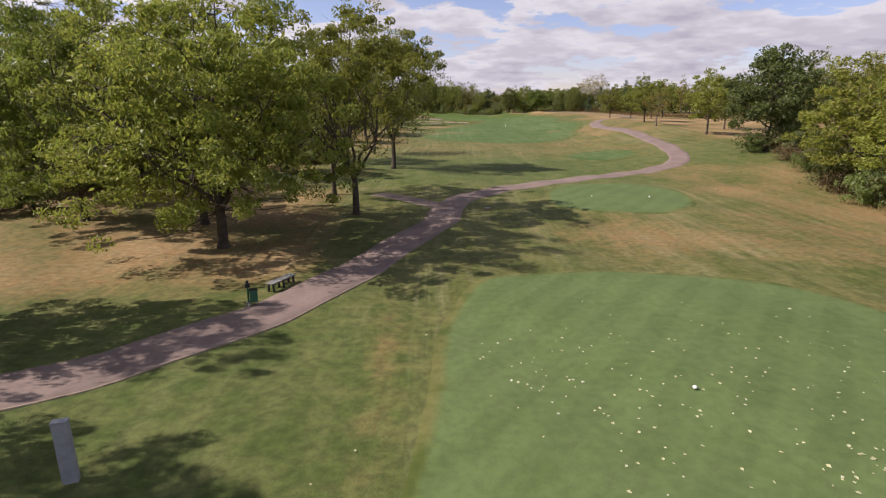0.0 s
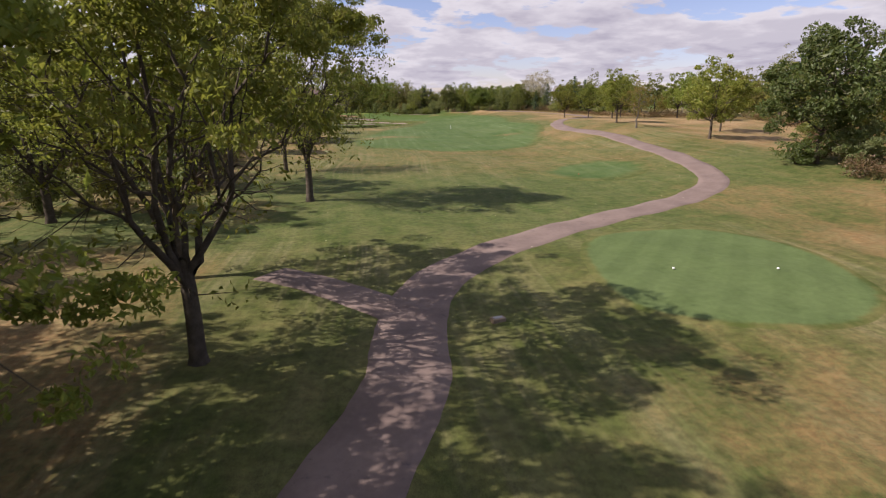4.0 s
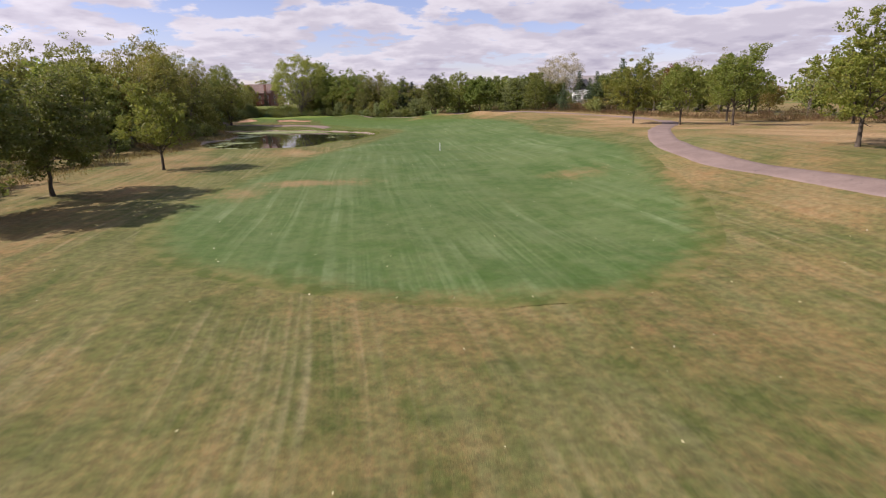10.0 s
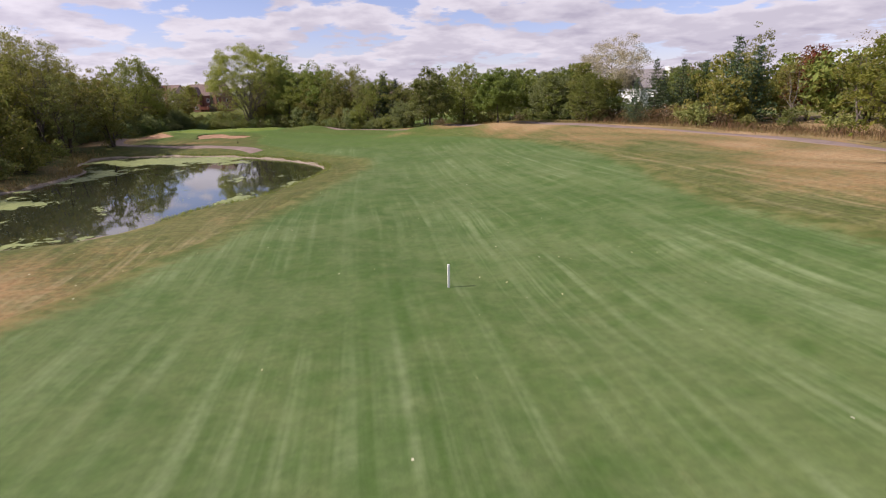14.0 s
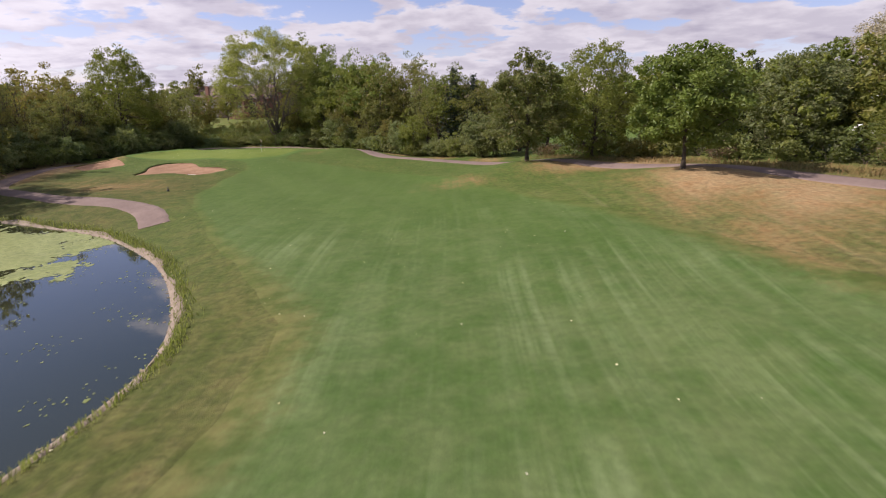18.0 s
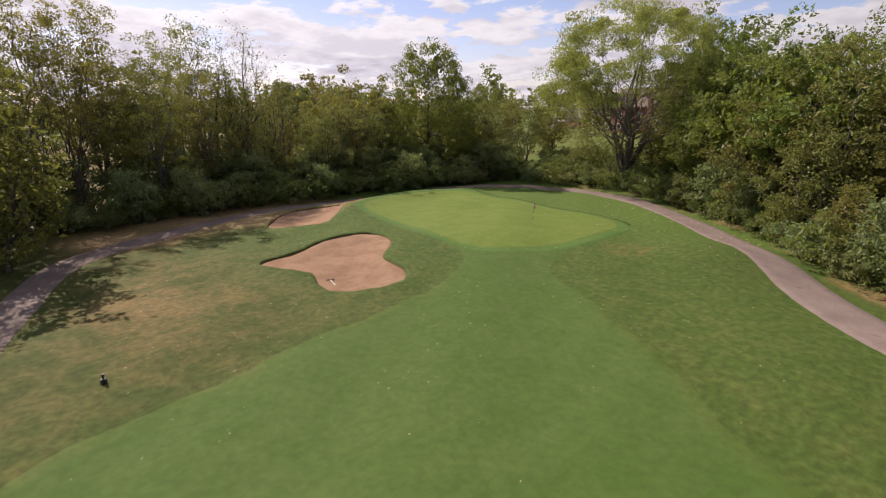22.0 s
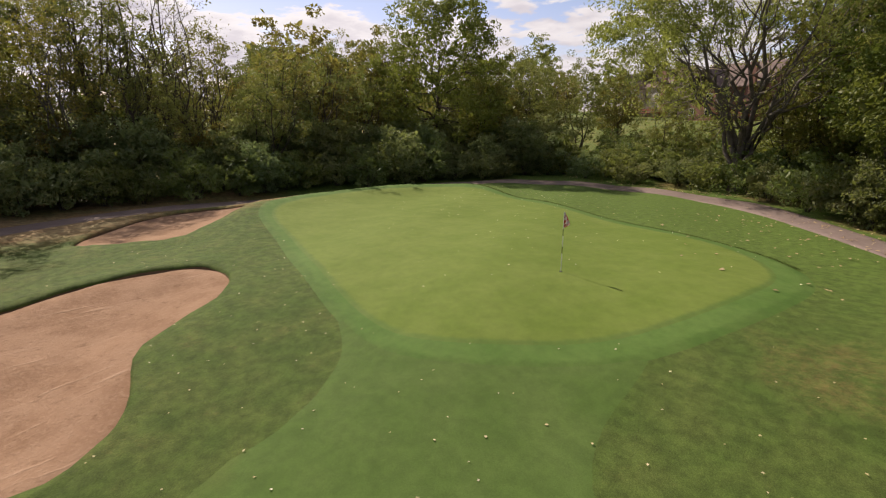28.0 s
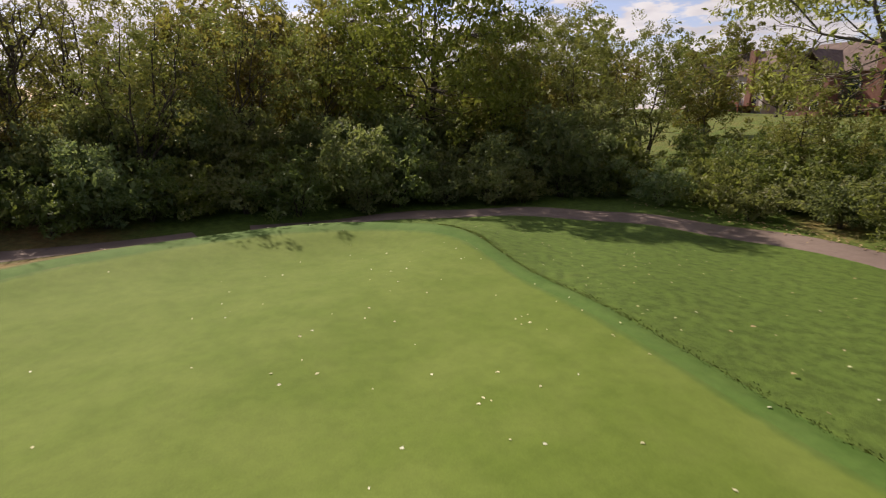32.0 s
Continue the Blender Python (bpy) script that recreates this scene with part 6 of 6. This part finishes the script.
strewn("tee_litter", np.vstack([scatter(70, 4.5, 15.5, 1.8, 2.2), scatter(90, 13, 14, 4, 4), scatter(110, 11, 10.5, 1.6, 0.9), scatter(60, 8, 12, 5, 5)]), 0.11, FALLEN, "pale yellow fallen leaves scattered on the tee", "fallen leaves", 0.04, seed=2)
strewn("green_litter", np.vstack([scatter(110, -15, 301, 8, 6), scatter(60, -24, 306, 5, 3)]), 0.075, FALLEN, "pale fallen leaves scattered on the green", "fallen leaves", 0.05, seed=3)
strewn("apron_litter", np.vstack([scatter(150, -3, 281, 6, 7), scatter(190, -12, 272, 8, 6), scatter(130, 4, 290, 5, 6), scatter(110, -22, 313, 9, 2), scatter(120, -16, 285, 6, 4)]), 0.066, FALLEN, "pale fallen leaves scattered before the green", "fallen leaves", 0.038, seed=6)
strewn("fairway_litter", np.column_stack([rl.uniform(-8, 34, 420), rl.uniform(55, 255, 420)]), 0.09, FALLEN, "single pale leaves on the grass", "fallen leaves", 0.036, seed=4)
strewn("path_litter", np.vstack([scatter(300, -18, 325.4, 6, 0.8), scatter(200, 5, 305.5, 5, 4), scatter(260, -3.5, 315, 5, 4)]), 0.16, foliage("tan_litter", (0.3, 0.2, 0.1), (0.42, 0.3, 0.17), (0.22, 0.13, 0.07), glow=0.1), "tan leaf litter beside the path", "fallen leaves", 0.07, seed=5)


def weed():
    """Mats of floating weed: small sheets with ragged outlines, and loose pads round them."""
    rng = np.random.default_rng(31)
    step = 0.22
    xs, ys = np.arange(-30, 13, step), np.arange(187, 257, step)
    gx, gy = np.meshgrid(xs, ys)
    grow = -0.45 + 0 * gx
    for cx, cy, rx, ry, n in ((-14, 247, 11, 6.5, 1.35), (-5, 241, 3, 4, 0.6), (-18, 228, 3.0, 9, 0.75), (-17, 204, 4, 8, 0.8), (-10, 192, 5, 2.5, 0.6), (9.3, 214, 1.8, 5.5, 0.75), (4.5, 204, 1.5, 3.5, 0.6), (-3, 190, 3, 1.5, 0.6)):
        grow = grow + mound(gx, gy, cx, cy, rx, ry, n)
    rough = np.array([noise.noise(Vector((a * 0.3, b * 0.22, 0))) + 0.55 * noise.noise(Vector((a * 1.1, b * 0.8, 3))) + 0.4 * noise.noise(Vector((a * 3.1, b * 2.6, 7))) for a, b in zip(gx.ravel(), gy.ravel())]).reshape(gx.shape)
    value = grow + 0.75 * rough
    inside = away(gx.ravel(), gy.ravel(), POND).reshape(gx.shape) < 0.15
    r, c = np.nonzero((value > 0.08) & inside)
    wob = rng.uniform(-0.09, 0.09, (len(ys) + 1, len(xs) + 1, 2))
    corners = []
    for dr, dc in ((0, 0), (0, 1), (1, 1), (1, 0)):
        w = wob[r + dr, c + dc]
        corners.append(np.column_stack([-30 + (c + dc) * step + w[:, 0], 187 + (r + dr) * step + w[:, 1], np.full(len(r), WATER_LEVEL + 0.01) + 0.004 * rng.uniform(size=len(r))]))
    mats = np.stack(corners, 1).reshape(-1, 3)
    r, c = np.nonzero((value > -0.3) & (value < 0.1) & inside & (rng.uniform(size=gx.shape) < 0.3))
    p = np.column_stack([gx[r, c] + rng.normal(size=len(r)) * 0.12, gy[r, c] + rng.normal(size=len(r)) * 0.12, np.full(len(r), WATER_LEVEL + 0.012)])
    pads, _ = leaf_set(rng, p, 0.12, 0.9, 0.0, 40.0)
    pads[:, 2] = WATER_LEVEL + 0.008 + 0.006 * (pads[:, 2] > WATER_LEVEL + 0.012)
    v = np.vstack([mats, pads])
    tagged(new("pond_weed", mesh_from("pond_weed", v, np.arange(len(v)).reshape(-1, 4), [ALGAE], False)), "yellow-green mats of weed floating on the pond", "pond weed", kind="stuff")


weed()


SHORE = plain("shore_gravel", (0.13, 0.1, 0.065), (0.24, 0.19, 0.13), 2.0, 0.9)


def shore_stones():
    rng = np.random.default_rng(41)
    verts, faces, base = [], [], 0
    ball = bmesh.new()
    bmesh.ops.create_icosphere(ball, subdivisions=1, radius=1.0)
    bv = np.array([v.co[:] for v in ball.verts])
    bf = np.array([[v.index for v in f.verts] for f in ball.faces])
    ball.free()
    for a, b in zip(POND, np.roll(POND, -1, 0)):
        if a[0] < -16:
            continue
        for _ in range(int(np.linalg.norm(b - a) * 6)):
            q = a + (b - a) * rng.uniform() + rng.normal(size=2) * 0.22
            s = rng.uniform(0.03, 0.1)
            v = bv * (1 + 0.25 * rng.normal(size=(len(bv), 1))) * s * (1.2, 1.0, 0.6)
            verts.append(v + (q[0], q[1], max(h(*q), WATER_LEVEL - 0.05) + s * 0.2))
            faces.append(bf + base)
            base += len(bv)
    tagged(new("shore_stones", mesh_from("shore_stones", np.vstack(verts), np.vstack(faces), [SHORE], False)), "small grey-brown stones along the pond's edge", "stones", kind="stuff")


shore_stones()


def tall_grass(name, edge, width, n, high, mat, label, seed):
    """Upright blades, thick at the foot, along a line."""
    rng = np.random.default_rng(seed)
    p = line(edge, 10)
    i = rng.integers(0, len(p) - 1, n)
    q = p[i] + (p[i + 1] - p[i]) * rng.uniform(0, 1, (n, 1)) + rng.normal(size=(n, 2)) * width
    keep = away(q[:, 0], q[:, 1], POND) > 0.1
    q = q[keep]
    n = len(q)
    z = height(q[:, 0], q[:, 1])
    a = rng.uniform(0, 2 * np.pi, n)
    l, s = high * rng.uniform(0.5, 1.2, n), rng.uniform(0.015, 0.035, n)
    side = np.column_stack([np.cos(a), np.sin(a)])
    tip = rng.normal(size=(n, 2)) * 0.22 * l[:, None]
    v = np.stack([np.column_stack([q - side * s[:, None], z - 0.03]), np.column_stack([q + side * s[:, None], z - 0.03]), np.column_stack([q + tip * 0.45 + side * s[:, None] * 0.7, z + l * 0.6]), np.column_stack([q + tip, z + l])], 1).reshape(-1, 3)
    tagged(new(name, mesh_from(name, v, np.arange(n * 4).reshape(-1, 4), [mat], False)), label, "tall grass", kind="stuff")


tall_grass("bank_grass", [(-23, 110), (-28, 132), (-26, 155), (-24, 178), (-21, 192), (-21.5, 206), (-19.5, 220), (-21, 233), (-26, 246), (-31, 256)], 1.6, 9000, 0.6, DRY_STEM, "tall dry grass along the wood and the pond's bank", 51)
tall_grass("brush_grass", [(36.5, 36), (38.5, 46), (44, 62), (53.5, 79), (67, 93), (83, 113), (88, 142), (90, 168), (85, 190), (75, 207), (68, 222), (62, 236), (54, 250), (44, 264), (35, 277)], 1.0, 20000, 0.42, DRY_STEM, "straw-coloured tall grass before the brush", 52)
tall_grass("rust_grass", [(92, 176), (84, 196), (74, 214), (68, 230), (60, 246)], 2.2, 5000, 1.1, RUST_STEM, "rust-brown dry weeds along the wood", 53)
tall_grass("shore_grass", [tuple(q) for q in POND[12:62:2] + (0.5, 0.2)], 0.28, 5000, 0.3, SHRUB_LEAF, "grass tufts overhanging the pond's edge", 55)
lip = GREEN_EDGE.mean(0) + (GREEN_EDGE - GREEN_EDGE.mean(0)) * 1.085
tall_grass("collar_fringe", [tuple(q) for q in lip[50:75:3]], 0.14, 6000, 0.032, foliage("fringe_blades", (0.05, 0.085, 0.018), (0.07, 0.105, 0.024), (0.1, 0.13, 0.035), glow=0.25), "longer dark green grass along the collar's edge", 54)
